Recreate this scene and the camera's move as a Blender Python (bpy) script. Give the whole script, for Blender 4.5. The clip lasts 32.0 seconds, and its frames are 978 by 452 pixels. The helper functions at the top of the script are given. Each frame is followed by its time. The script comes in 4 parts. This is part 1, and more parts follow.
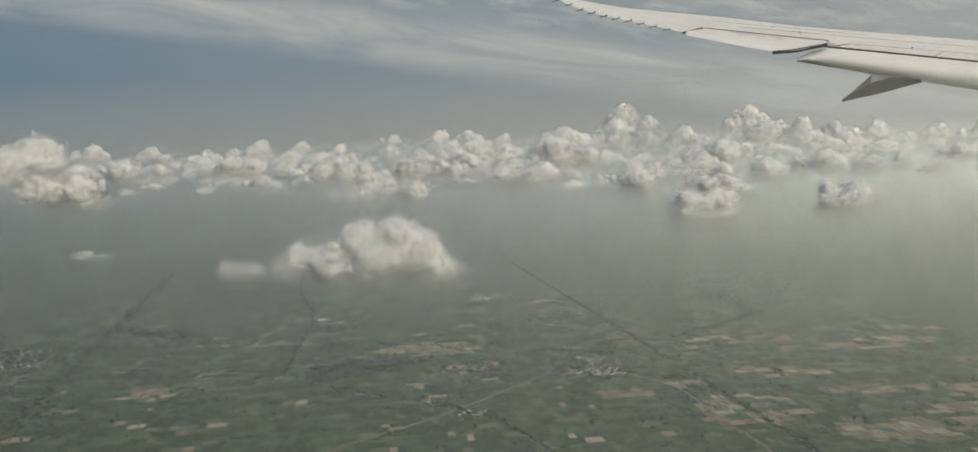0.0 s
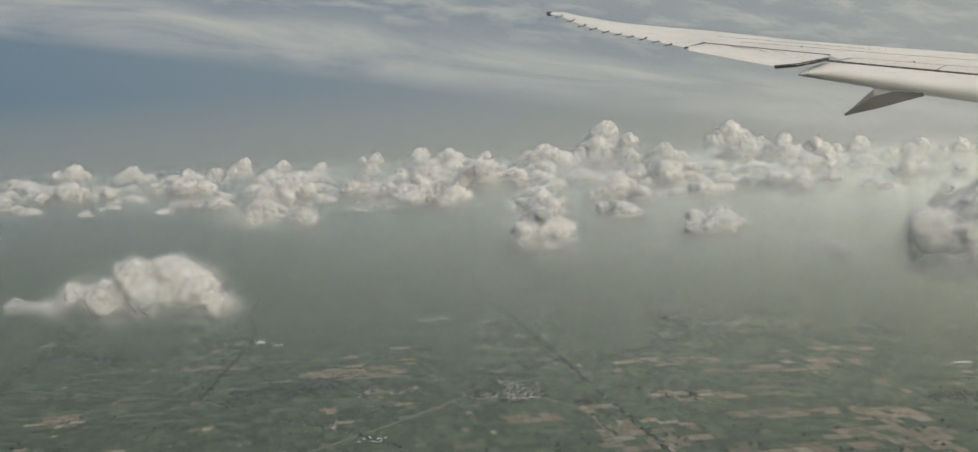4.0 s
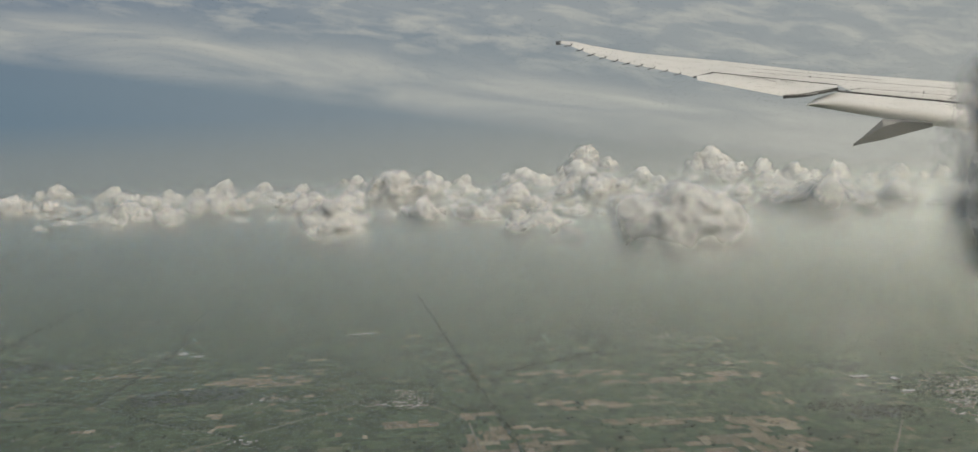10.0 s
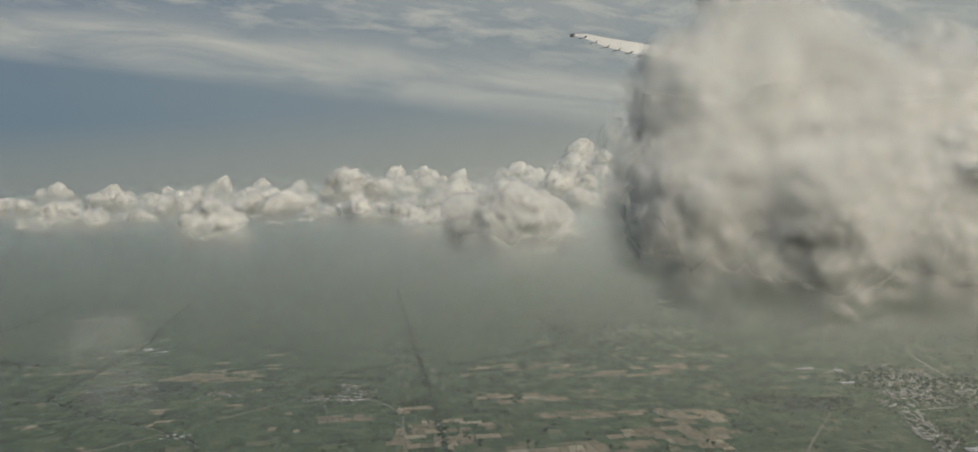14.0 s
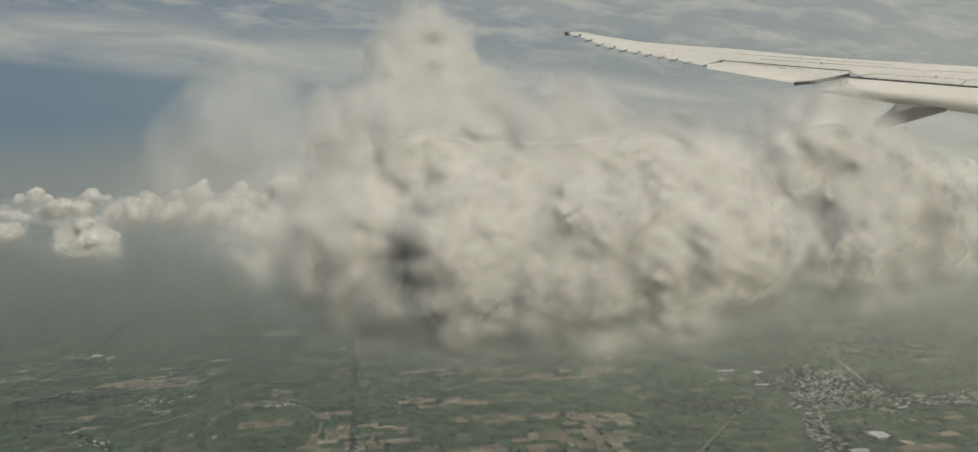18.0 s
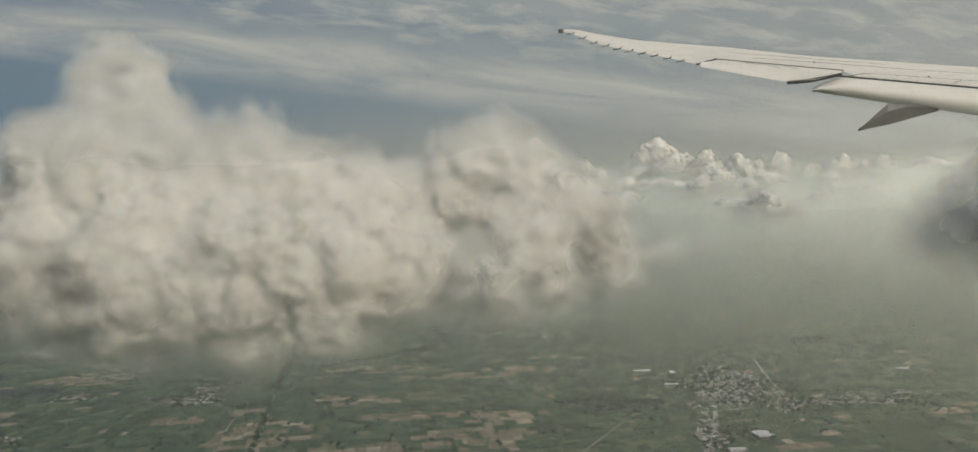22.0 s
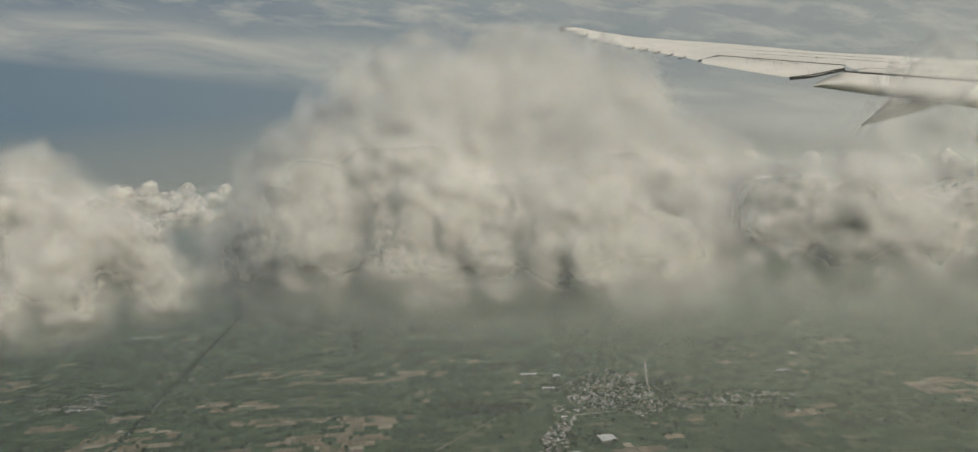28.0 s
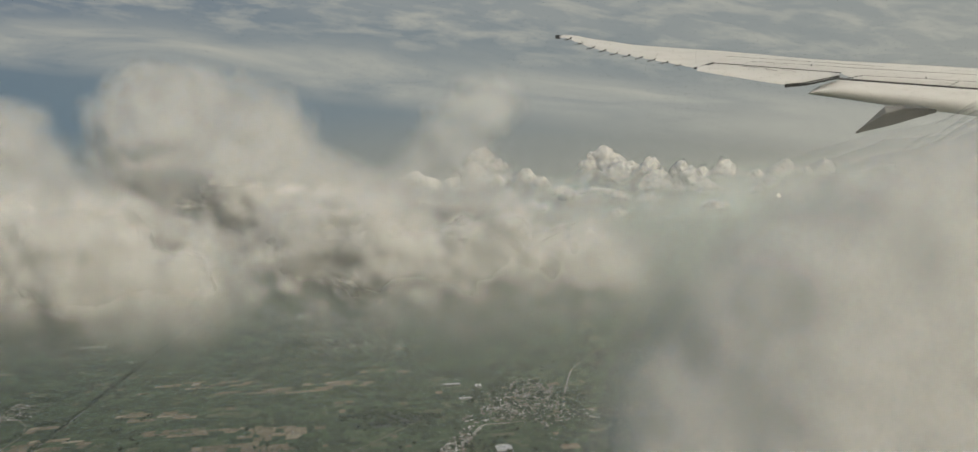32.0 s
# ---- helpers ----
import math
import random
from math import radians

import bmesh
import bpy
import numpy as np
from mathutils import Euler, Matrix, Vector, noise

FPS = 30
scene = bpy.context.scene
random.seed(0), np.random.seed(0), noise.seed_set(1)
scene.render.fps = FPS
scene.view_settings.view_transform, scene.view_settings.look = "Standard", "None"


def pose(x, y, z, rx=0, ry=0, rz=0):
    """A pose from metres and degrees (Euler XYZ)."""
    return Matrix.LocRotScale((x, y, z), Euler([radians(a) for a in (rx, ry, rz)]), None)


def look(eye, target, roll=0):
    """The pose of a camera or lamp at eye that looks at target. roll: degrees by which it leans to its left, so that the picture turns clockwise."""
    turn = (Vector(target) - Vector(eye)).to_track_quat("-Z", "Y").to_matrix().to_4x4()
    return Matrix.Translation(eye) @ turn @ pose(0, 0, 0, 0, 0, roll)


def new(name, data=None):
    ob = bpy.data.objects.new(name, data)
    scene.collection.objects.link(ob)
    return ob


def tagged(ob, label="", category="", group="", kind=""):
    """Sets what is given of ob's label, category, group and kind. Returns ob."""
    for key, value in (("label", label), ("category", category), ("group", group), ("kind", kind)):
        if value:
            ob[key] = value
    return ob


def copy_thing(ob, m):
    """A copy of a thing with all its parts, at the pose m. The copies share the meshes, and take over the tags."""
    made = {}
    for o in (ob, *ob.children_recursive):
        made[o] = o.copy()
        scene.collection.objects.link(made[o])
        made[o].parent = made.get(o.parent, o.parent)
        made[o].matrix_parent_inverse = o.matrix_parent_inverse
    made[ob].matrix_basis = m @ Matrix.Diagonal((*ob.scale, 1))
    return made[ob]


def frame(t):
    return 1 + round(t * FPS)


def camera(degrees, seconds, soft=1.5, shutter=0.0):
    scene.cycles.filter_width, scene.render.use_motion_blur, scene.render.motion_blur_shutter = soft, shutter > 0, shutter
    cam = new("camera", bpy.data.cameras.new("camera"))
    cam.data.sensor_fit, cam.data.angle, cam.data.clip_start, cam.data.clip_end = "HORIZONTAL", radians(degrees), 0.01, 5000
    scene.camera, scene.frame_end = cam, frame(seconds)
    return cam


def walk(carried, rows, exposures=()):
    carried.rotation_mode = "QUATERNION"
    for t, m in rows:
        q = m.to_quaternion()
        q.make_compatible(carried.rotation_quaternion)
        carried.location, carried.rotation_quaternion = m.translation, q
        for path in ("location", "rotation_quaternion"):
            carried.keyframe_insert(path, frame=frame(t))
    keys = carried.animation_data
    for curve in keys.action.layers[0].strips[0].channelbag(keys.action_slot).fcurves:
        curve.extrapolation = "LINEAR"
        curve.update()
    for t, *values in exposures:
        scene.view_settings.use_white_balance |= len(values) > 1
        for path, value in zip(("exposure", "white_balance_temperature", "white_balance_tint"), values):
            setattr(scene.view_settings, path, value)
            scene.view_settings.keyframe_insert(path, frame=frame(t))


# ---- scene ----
cam = camera(56.0, 32.0)
PATH = [
    (0, (1.454, 0.71, 22.028), (1.421, 2.703, 21.861), -1.6),
    (0.5, (2.504, 0.629, 22.02), (2.468, 2.622, 21.855), -1.5),
    (1, (3.557, 0.652, 22.173), (3.519, 2.644, 22.005), -1.8),
    (1.5, (4.608, 0.68, 21.964), (4.569, 2.673, 21.8), -2.0),
    (2, (5.697, 0.721, 21.948), (5.656, 2.714, 21.785), -2.2),
    (2.5, (6.899, 0.801, 22.165), (6.856, 2.794, 21.999), -2.6),
    (3, (8.142, 0.95, 22.254), (8.097, 2.943, 22.092), -2.9),
    (3.5, (9.101, 0.895, 22.183), (9.06, 2.888, 22.026), -2.9),
    (4, (10.272, 1.118, 22.536), (10.229, 3.113, 22.403), -1.9),
    (4.5, (11.27, 1.22, 22.692), (11.222, 3.219, 22.685), -1.5),
    (6.5, (15.087, 0.856, 21.265), (15.027, 2.854, 21.21), -1.2),
    (7, (16.041, 0.722, 21.158), (15.98, 2.72, 21.102), -1.1),
    (7.5, (17.134, 0.666, 20.932), (17.072, 2.664, 20.877), -1.2),
    (8, (18.086, 0.649, 20.85), (18.025, 2.648, 20.79), -1.3),
    (8.5, (19.124, 0.542, 20.713), (19.064, 2.54, 20.65), -1.3),
    (9, (20.007, 0.448, 20.622), (19.948, 2.446, 20.557), -1.3),
    (9.5, (20.985, 0.41, 20.583), (20.925, 2.408, 20.514), -1.4),
    (10, (21.954, 0.211, 20.466), (21.89, 2.209, 20.394), -1.5),
    (10.5, (22.999, 0.229, 20.318), (22.93, 2.227, 20.243), -1.6),
    (11, (23.887, 0.47, 20.18), (23.813, 2.468, 20.103), -1.6),
    (11.5, (24.806, 0.437, 20.182), (24.728, 2.434, 20.102), -1.6),
    (12, (25.785, 0.572, 20.233), (25.702, 2.568, 20.15), -1.7),
    (12.5, (26.77, 0.539, 20.317), (26.682, 2.536, 20.232), -1.7),
    (13, (27.754, 0.303, 20.353), (27.661, 2.299, 20.268), -1.8),
    (13.5, (28.691, 0.044, 20.399), (28.593, 2.04, 20.314), -1.9),
    (15.5, (32.507, -0.741, 20.513), (32.402, 1.255, 20.431), -2.2),
    (16, (33.494, -0.722, 20.496), (33.389, 1.273, 20.415), -2.3),
    (16.5, (34.398, -0.816, 20.6), (34.295, 1.179, 20.517), -2.3),
    (17, (35.319, -0.99, 20.841), (35.218, 1.005, 20.753), -2.3),
    (17.5, (36.321, -1.327, 21.087), (36.223, 0.669, 20.995), -2.3),
    (18, (37.314, -1.73, 21.152), (37.218, 0.265, 21.064), -2.4),
    (18.5, (38.263, -2.071, 20.982), (38.169, -0.075, 20.899), -2.3),
    (19, (39.282, -2.32, 20.928), (39.19, -0.324, 20.846), -2.3),
    (19.5, (40.215, -2.628, 20.908), (40.125, -0.632, 20.826), -2.3),
    (20, (41.209, -2.88, 20.933), (41.123, -0.884, 20.85), -2.2),
    (20.5, (42.25, -3.002, 20.942), (42.163, -1.005, 20.858), -2.2),
    (21, (43.371, -3.031, 21.09), (43.284, -1.035, 21.003), -2.2),
    (21.5, (44.415, -3.08, 21.266), (44.33, -1.084, 21.174), -2.2),
    (22, (45.445, -3.187, 21.422), (45.361, -1.191, 21.327), -2.1),
    (22.5, (46.455, -3.202, 21.626), (46.371, -1.207, 21.527), -2.1),
    (23, (47.629, -3.262, 21.803), (47.544, -1.266, 21.7), -2.2),
    (23.5, (48.789, -3.255, 21.862), (48.702, -1.259, 21.76), -2.2),
    (24, (49.877, -3.382, 21.658), (49.789, -1.387, 21.563), -2.2),
    (24.5, (50.969, -3.544, 21.36), (50.88, -1.548, 21.272), -2.2),
    (25, (52.028, -3.658, 21.133), (51.939, -1.662, 21.05), -2.2),
    (25.5, (53.055, -3.721, 21.126), (52.967, -1.725, 21.043), -2.3),
    (27.5, (57.496, -3.631, 21.536), (57.404, -1.635, 21.444), -2.6),
    (28, (58.728, -3.613, 21.702), (58.631, -1.618, 21.605), -2.7),
    (28.5, (59.803, -3.709, 21.92), (59.706, -1.714, 21.822), -2.8),
    (29, (61.0, -3.56, 22.175), (60.9, -1.565, 22.077), -2.9),
    (29.5, (62.092, -3.605, 22.267), (61.992, -1.61, 22.17), -2.9),
    (30, (63.132, -3.655, 22.211), (63.034, -1.66, 22.118), -3.0),
    (30.5, (64.168, -3.958, 22.155), (64.069, -1.963, 22.066), -3.0),
    (31, (65.24, -4.101, 22.152), (65.143, -2.106, 22.063), -3.0),
    (31.5, (66.204, -4.219, 21.97), (66.11, -2.223, 21.885), -3.1),
    (32, (67.066, -4.211, 21.83), (66.975, -2.215, 21.748), -2.7),
]
walk(cam, [(t, look(eye, target, roll)) for t, eye, target, roll in PATH], exposures=[(0, 0.02, 6400, 6.0), (9, 0.0, 6450, 6.0), (16, -0.02, 6600, 4.5), (32, -0.13, 6650, 4.0)])

# ---- light ----
SUN_WAY = Vector((0.54, -0.56, 0.63)).normalized()
world = bpy.data.worlds.new("sky")
scene.world = world
world.use_nodes = True
sky_node = world.node_tree.nodes.new("ShaderNodeTexSky")
sky_node.sky_type, sky_node.sun_disc = "NISHITA", False
sky_node.sun_elevation = math.asin(SUN_WAY.z)
sky_node.sun_rotation = math.atan2(SUN_WAY.x, SUN_WAY.y)
sky_node.dust_density, sky_node.air_density = 4.0, 1.2
world.node_tree.links.new(sky_node.outputs[0], world.node_tree.nodes["Background"].inputs[0])
world.node_tree.nodes["Background"].inputs[1].default_value = 0.125
sun = new("sun", bpy.data.lights.new("sun", "SUN"))
sun.data.energy, sun.data.angle, sun.data.color = 1.22, radians(36), (1.0, 0.94, 0.84)
sun.matrix_world = look((0, 0, 400), Vector((0, 0, 400)) - SUN_WAY)
scene.view_settings.exposure = 0.0
scene.cycles.transparent_max_bounces = 72
scene.cycles.max_bounces, scene.cycles.diffuse_bounces, scene.cycles.glossy_bounces, scene.cycles.transmission_bounces = 4, 2, 2, 2


# ---- materials ----
def material(name):
    m = bpy.data.materials.new(name)
    m.use_nodes = True
    t = m.node_tree
    t.nodes.clear()
    return m, t, t.nodes.new("ShaderNodeOutputMaterial")


def node(t, kind, **values):
    n = t.nodes.new("ShaderNode" + kind)
    for key, value in values.items():
        n.inputs[int(key[1:]) if key[0] == "i" and key[1:].isdigit() else key].default_value = value
    return n


def math_node(t, op, a, b=0.0, clamp=False):
    n = t.nodes.new("ShaderNodeMath")
    n.operation, n.use_clamp = op, clamp
    for i, v in enumerate((a, b)):
        if isinstance(v, (int, float)):
            n.inputs[i].default_value = v
        else:
            t.links.new(v, n.inputs[i])
    return n.outputs[0]


def ramp(t, fac, stops):
    n = t.nodes.new("ShaderNodeValToRGB")
    while len(n.color_ramp.elements) < len(stops):
        n.color_ramp.elements.new(0.5)
    for e, (p, c) in zip(n.color_ramp.elements, stops):
        e.position, e.color = p, (*c, 1)
    t.links.new(fac, n.inputs[0])
    return n.outputs[0]


def noise_node(t, scale, detail=4.0, rough=0.55, stretch=None):
    g = t.nodes.new("ShaderNodeNewGeometry")
    n = node(t, "TexNoise", Scale=scale, Detail=detail, Roughness=rough)
    src = g.outputs["Position"]
    if stretch:
        mp = t.nodes.new("ShaderNodeMapping")
        mp.inputs["Scale"].default_value = stretch
        t.links.new(src, mp.inputs[0])
        src = mp.outputs[0]
    t.links.new(src, n.inputs["Vector"])
    return n.outputs[0]


def mist_material(name, colour, body, ragged, scale, lift, through_light=0.35, gloss=0.0, lobe=0.6, grain=2.0):
    """Water droplets in air: scattering surface whose cover follows the mesh's own density and a noise."""
    m, t, out = material(name)
    density = t.nodes.new("ShaderNodeAttribute")
    density.attribute_name = "cover"
    cover = density.outputs["Fac"]
    if ragged:
        n = noise_node(t, scale, grain, 0.55)
        rag = math_node(t, "MULTIPLY", math_node(t, "SUBTRACT", n, 0.5), ragged)
        cover = math_node(t, "MULTIPLY", math_node(t, "ADD", rag, body, True), cover, True)
    g = t.nodes.new("ShaderNodeNewGeometry")
    normal = g.outputs["Normal"]
    up = t.nodes.new("ShaderNodeVectorMath")
    up.operation = "ADD"
    up.inputs[1].default_value = lift
    t.links.new(normal, up.inputs[0])
    unit = t.nodes.new("ShaderNodeVectorMath")
    unit.operation = "NORMALIZE"
    t.links.new(up.outputs[0], unit.inputs[0])
    d = node(t, "BsdfDiffuse", Color=(*colour, 1))
    s = node(t, "BsdfTranslucent", Color=(*colour, 1))
    t.links.new(unit.outputs[0], d.inputs["Normal"])
    t.links.new(unit.outputs[0], s.inputs["Normal"])
    both = node(t, "MixShader", i0=through_light)
    t.links.new(d.outputs[0], both.inputs[1])
    t.links.new(s.outputs[0], both.inputs[2])
    if gloss:
        sheen, blend = node(t, "BsdfGlossy", Color=(*colour, 1), Roughness=lobe), node(t, "MixShader", i0=gloss)
        t.links.new(both.outputs[0], blend.inputs[1])
        t.links.new(sheen.outputs[0], blend.inputs[2])
        both = blend
    mix, clear = t.nodes.new("ShaderNodeMixShader"), t.nodes.new("ShaderNodeBsdfTransparent")
    t.links.new(cover, mix.inputs[0])
    t.links.new(clear.outputs[0], mix.inputs[1])
    t.links.new(both.outputs[0], mix.inputs[2])
    t.links.new(mix.outputs[0], out.inputs[0])
    return m


def solid_material(name, stops, scale, rough=0.8, metal=0.0, island=0.0, bump=0.0, stretch=None):
    """A rough surface: colours along a noise, with a share of random tone for each loose piece and object."""
    m, t, out = material(name)
    p = node(t, "BsdfPrincipled", Roughness=rough, Metallic=metal)
    n = noise_node(t, scale, 6.0, 0.6, stretch)
    fac = n
    if island:
        g, o = t.nodes.new("ShaderNodeNewGeometry"), t.nodes.new("ShaderNodeObjectInfo")
        r = math_node(t, "FRACT", math_node(t, "ADD", g.outputs["Random Per Island"], o.outputs["Random"]))
        fac = math_node(t, "ADD", math_node(t, "MULTIPLY", r, island), math_node(t, "MULTIPLY", n, 1.0 - island))
    t.links.new(ramp(t, fac, stops), p.inputs["Base Color"])
    if bump:
        b = node(t, "Bump", Strength=bump, Distance=0.02)
        t.links.new(noise_node(t, scale * 8, 5.0), b.inputs["Height"])
        t.links.new(b.outputs[0], p.inputs["Normal"])
    t.links.new(p.outputs[0], out.inputs[0])
    return m


WHITE = (0.95, 0.94, 0.90)
LIFT = (0.7, -0.52, 1.05)
CLOUD_CORE = mist_material("cloud_core", WHITE, 1.0, 0.0, 0.6, LIFT, 0.44)
CLOUD_VEIL = mist_material("cloud_veil", WHITE, 0.85, 2.2, 1.1, LIFT, 0.44, grain=4.0)
FAR_CORE = mist_material("far_cloud_core", (0.88, 0.86, 0.82), 1.0, 0.0, 0.22, (0.2, -0.15, 0.3), 0.3)
FAR_VEIL = mist_material("far_cloud_veil", (0.88, 0.86, 0.82), 0.9, 1.8, 0.3, (0.2, -0.15, 0.3), 0.4, grain=4.0)
HAZE = mist_material("haze", (0.69, 0.735, 0.725), 1.0, 0.0, 0.035, (0.3, -0.2, 1.6), 0.4, gloss=0.95, lobe=0.52)

GREENS = [(0.0, (0.024, 0.040, 0.019)), (0.42, (0.040, 0.063, 0.028)), (0.64, (0.055, 0.084, 0.038)), (0.80, (0.075, 0.10, 0.05)), (0.92, (0.125, 0.12, 0.073)), (1.0, (0.19, 0.165, 0.11))]
GROUND = solid_material("farmland", [(0.3, (0.030, 0.045, 0.022)), (0.55, (0.045, 0.065, 0.030)), (0.75, (0.075, 0.085, 0.05))], 0.35, 0.95)
FIELD = solid_material("crop_field", GREENS, 0.09, 0.95, 0.0, 0.78)
ROAD = solid_material("pale_road", [(0.3, (0.21, 0.195, 0.17)), (0.7, (0.30, 0.285, 0.25))], 2.0, 0.9)
TRACK = solid_material("dirt_track", [(0.3, (0.12, 0.115, 0.085)), (0.7, (0.19, 0.175, 0.13))], 2.0, 0.9)
WATER = solid_material("canal_water", [(0.3, (0.02, 0.03, 0.025)), (0.7, (0.03, 0.04, 0.035))], 0.5, 0.35)
LEAF = solid_material("tree_leaf", [(0.0, (0.014, 0.026, 0.012)), (0.5, (0.024, 0.040, 0.018)), (1.0, (0.042, 0.060, 0.026))], 1.2, 0.9, 0.0, 0.6)
TRUNK = solid_material("tree_bark", [(0.3, (0.05, 0.04, 0.03)), (0.7, (0.09, 0.07, 0.05))], 6.0, 0.9)
ROOF = solid_material("house_roof", [(0.0, (0.10, 0.07, 0.05)), (0.35, (0.16, 0.135, 0.11)), (0.6, (0.26, 0.25, 0.23)), (0.82, (0.38, 0.37, 0.35)), (1.0, (0.62, 0.60, 0.57))], 3.0, 0.75, 0.0, 0.8)
PLASTER = solid_material("house_wall", [(0.2, (0.14, 0.13, 0.11)), (0.8, (0.26, 0.245, 0.22))], 4.0, 0.85, 0.0, 0.5)
SHED_ROOF = solid_material("metal_roof", [(0.3, (0.32, 0.32, 0.31)), (0.7, (0.46, 0.46, 0.45))], 1.5, 0.5, 0.0, 0.2)
PAINT = solid_material("wing_paint", [(0.25, (0.46, 0.45, 0.425)), (0.5, (0.52, 0.51, 0.485)), (0.8, (0.56, 0.55, 0.525))], 0.012, 0.55, 0.0, 0.0, 0.0, (0.5, 1.0, 4.0))
GREY = solid_material("wing_grey", [(0.3, (0.065, 0.065, 0.062)), (0.7, (0.085, 0.085, 0.082))], 0.01, 0.45)
DARK = solid_material("wing_gap", [(0.3, (0.03, 0.03, 0.03)), (0.7, (0.05, 0.048, 0.045))], 0.02, 0.7)
SEAM = solid_material("wing_seam", [(0.3, (0.24, 0.235, 0.22)), (0.7, (0.34, 0.33, 0.31))], 0.02, 0.6)


def backdrop_material():
    """The far sky: blue above a pale horizon, with long streaks of high cirrus."""
    m, t, out = material("far_sky")
    g = t.nodes.new("ShaderNodeNewGeometry")
    sep = t.nodes.new("ShaderNodeSeparateXYZ")
    t.links.new(g.outputs["Position"], sep.inputs[0])
    height = math_node(t, "DIVIDE", sep.outputs[2], 1300.0)
    side = math_node(t, "DIVIDE", math_node(t, "ADD", sep.outputs[0], 2600.0), 5600.0, True)
    base = ramp(t, height, [(0.0, (0.235, 0.245, 0.235)), (0.20, (0.20, 0.23, 0.245)), (0.34, (0.145, 0.20, 0.255)), (0.46, (0.15, 0.205, 0.26)), (0.62, (0.155, 0.205, 0.262)), (1.0, (0.145, 0.19, 0.262))])
    warm = ramp(t, height, [(0.0, (0.37, 0.35, 0.305)), (0.3, (0.335, 0.335, 0.315)), (1.0, (0.32, 0.345, 0.355))])
    mix = t.nodes.new("ShaderNodeMix")
    mix.data_type = "RGBA"
    t.links.new(math_node(t, "MULTIPLY", side, 0.9), mix.inputs[0])
    t.links.new(base, mix.inputs[6])
    t.links.new(warm, mix.inputs[7])
    # streaks run level but sink to one side; one broad band stands out
    slope = math_node(t, "ADD", sep.outputs[2], math_node(t, "MULTIPLY", sep.outputs[0], 0.157))
    lay = t.nodes.new("ShaderNodeCombineXYZ")
    t.links.new(math_node(t, "DIVIDE", sep.outputs[0], 1100.0), lay.inputs[0])
    t.links.new(math_node(t, "DIVIDE", slope, 210.0), lay.inputs[1])
    n = node(t, "TexNoise", Scale=1.0, Detail=8.0, Roughness=0.6, Distortion=0.7)
    t.links.new(lay.outputs[0], n.inputs["Vector"])
    streak = ramp(t, n.outputs[0], [(0.34, (0, 0, 0)), (0.62, (1, 1, 1))])
    lie = math_node(t, "DIVIDE", math_node(t, "SUBTRACT", slope, 100.0), 1200.0, True)
    lane = ramp(t, lie, [(0.0, (0.0, 0.0, 0.0)), (0.20, (0.02, 0.02, 0.02)), (0.28, (0.7, 0.7, 0.7)), (0.40, (0.95, 0.95, 0.95)), (0.47, (0.30, 0.30, 0.30)), (0.55, (0.12, 0.12, 0.12)), (0.68, (0.35, 0.35, 0.35)), (0.9, (0.25, 0.25, 0.25))])
    band = t.nodes.new("ShaderNodeMath")
    band.operation = "MULTIPLY"
    t.links.new(math_node(t, "ADD", math_node(t, "MULTIPLY", streak, 0.75), 0.25), band.inputs[0])
    t.links.new(lane, band.inputs[1])
    fleck = t.nodes.new("ShaderNodeCombineXYZ")
    t.links.new(math_node(t, "DIVIDE", sep.outputs[0], 330.0), fleck.inputs[0])
    t.links.new(math_node(t, "DIVIDE", slope, 85.0), fleck.inputs[1])
    n2 = node(t, "TexNoise", Scale=1.0, Detail=6.0, Roughness=0.6, Distortion=0.3)
    t.links.new(fleck.outputs[0], n2.inputs["Vector"])
    mottle = ramp(t, n2.outputs[0], [(0.40, (0, 0, 0)), (0.66, (0.8, 0.8, 0.8))])
    upper = ramp(t, lie, [(0.36, (0, 0, 0)), (0.58, (1, 1, 1))])
    fine = math_node(t, "MULTIPLY", mottle, upper)
    both = math_node(t, "MAXIMUM", band.outputs[0], fine)
    over = t.nodes.new("ShaderNodeMix")
    over.data_type = "RGBA"
    over.inputs[7].default_value = (0.455, 0.445, 0.415, 1)
    t.links.new(both, over.inputs[0])
    t.links.new(mix.outputs[2], over.inputs[6])
    e = node(t, "Emission", Strength=1.0)
    t.links.new(over.outputs[2], e.inputs[0])
    t.links.new(e.outputs[0], out.inputs[0])
    return m


# ---- mesh helpers ----
def mesh_object(name, verts, faces, mat, parent=None, smooth=False, density=None):
    me = bpy.data.meshes.new(name)
    me.from_pydata([tuple(v) for v in verts], [], [tuple(f) for f in faces])
    if smooth:
        me.polygons.foreach_set("use_smooth", [True] * len(me.polygons))
    if density is not None:
        me.attributes.new("cover", "FLOAT", "POINT").data.foreach_set("value", np.asarray(density, dtype=np.float32))
    me.materials.append(mat)
    ob = new(name, me)
    ob.parent = parent
    return ob


def part(name, bm, mat, parent, label=""):
    me = bpy.data.meshes.new(name)
    bm.to_mesh(me)
    bm.free()
    me.materials.append(mat)
    ob = new(name, me)
    ob.parent = parent
    return tagged(ob, label)


def empty(name, place=(0, 0, 0)):
    ob = new(name)
    ob.location = place
    ob.empty_display_size = 0.5
    return ob


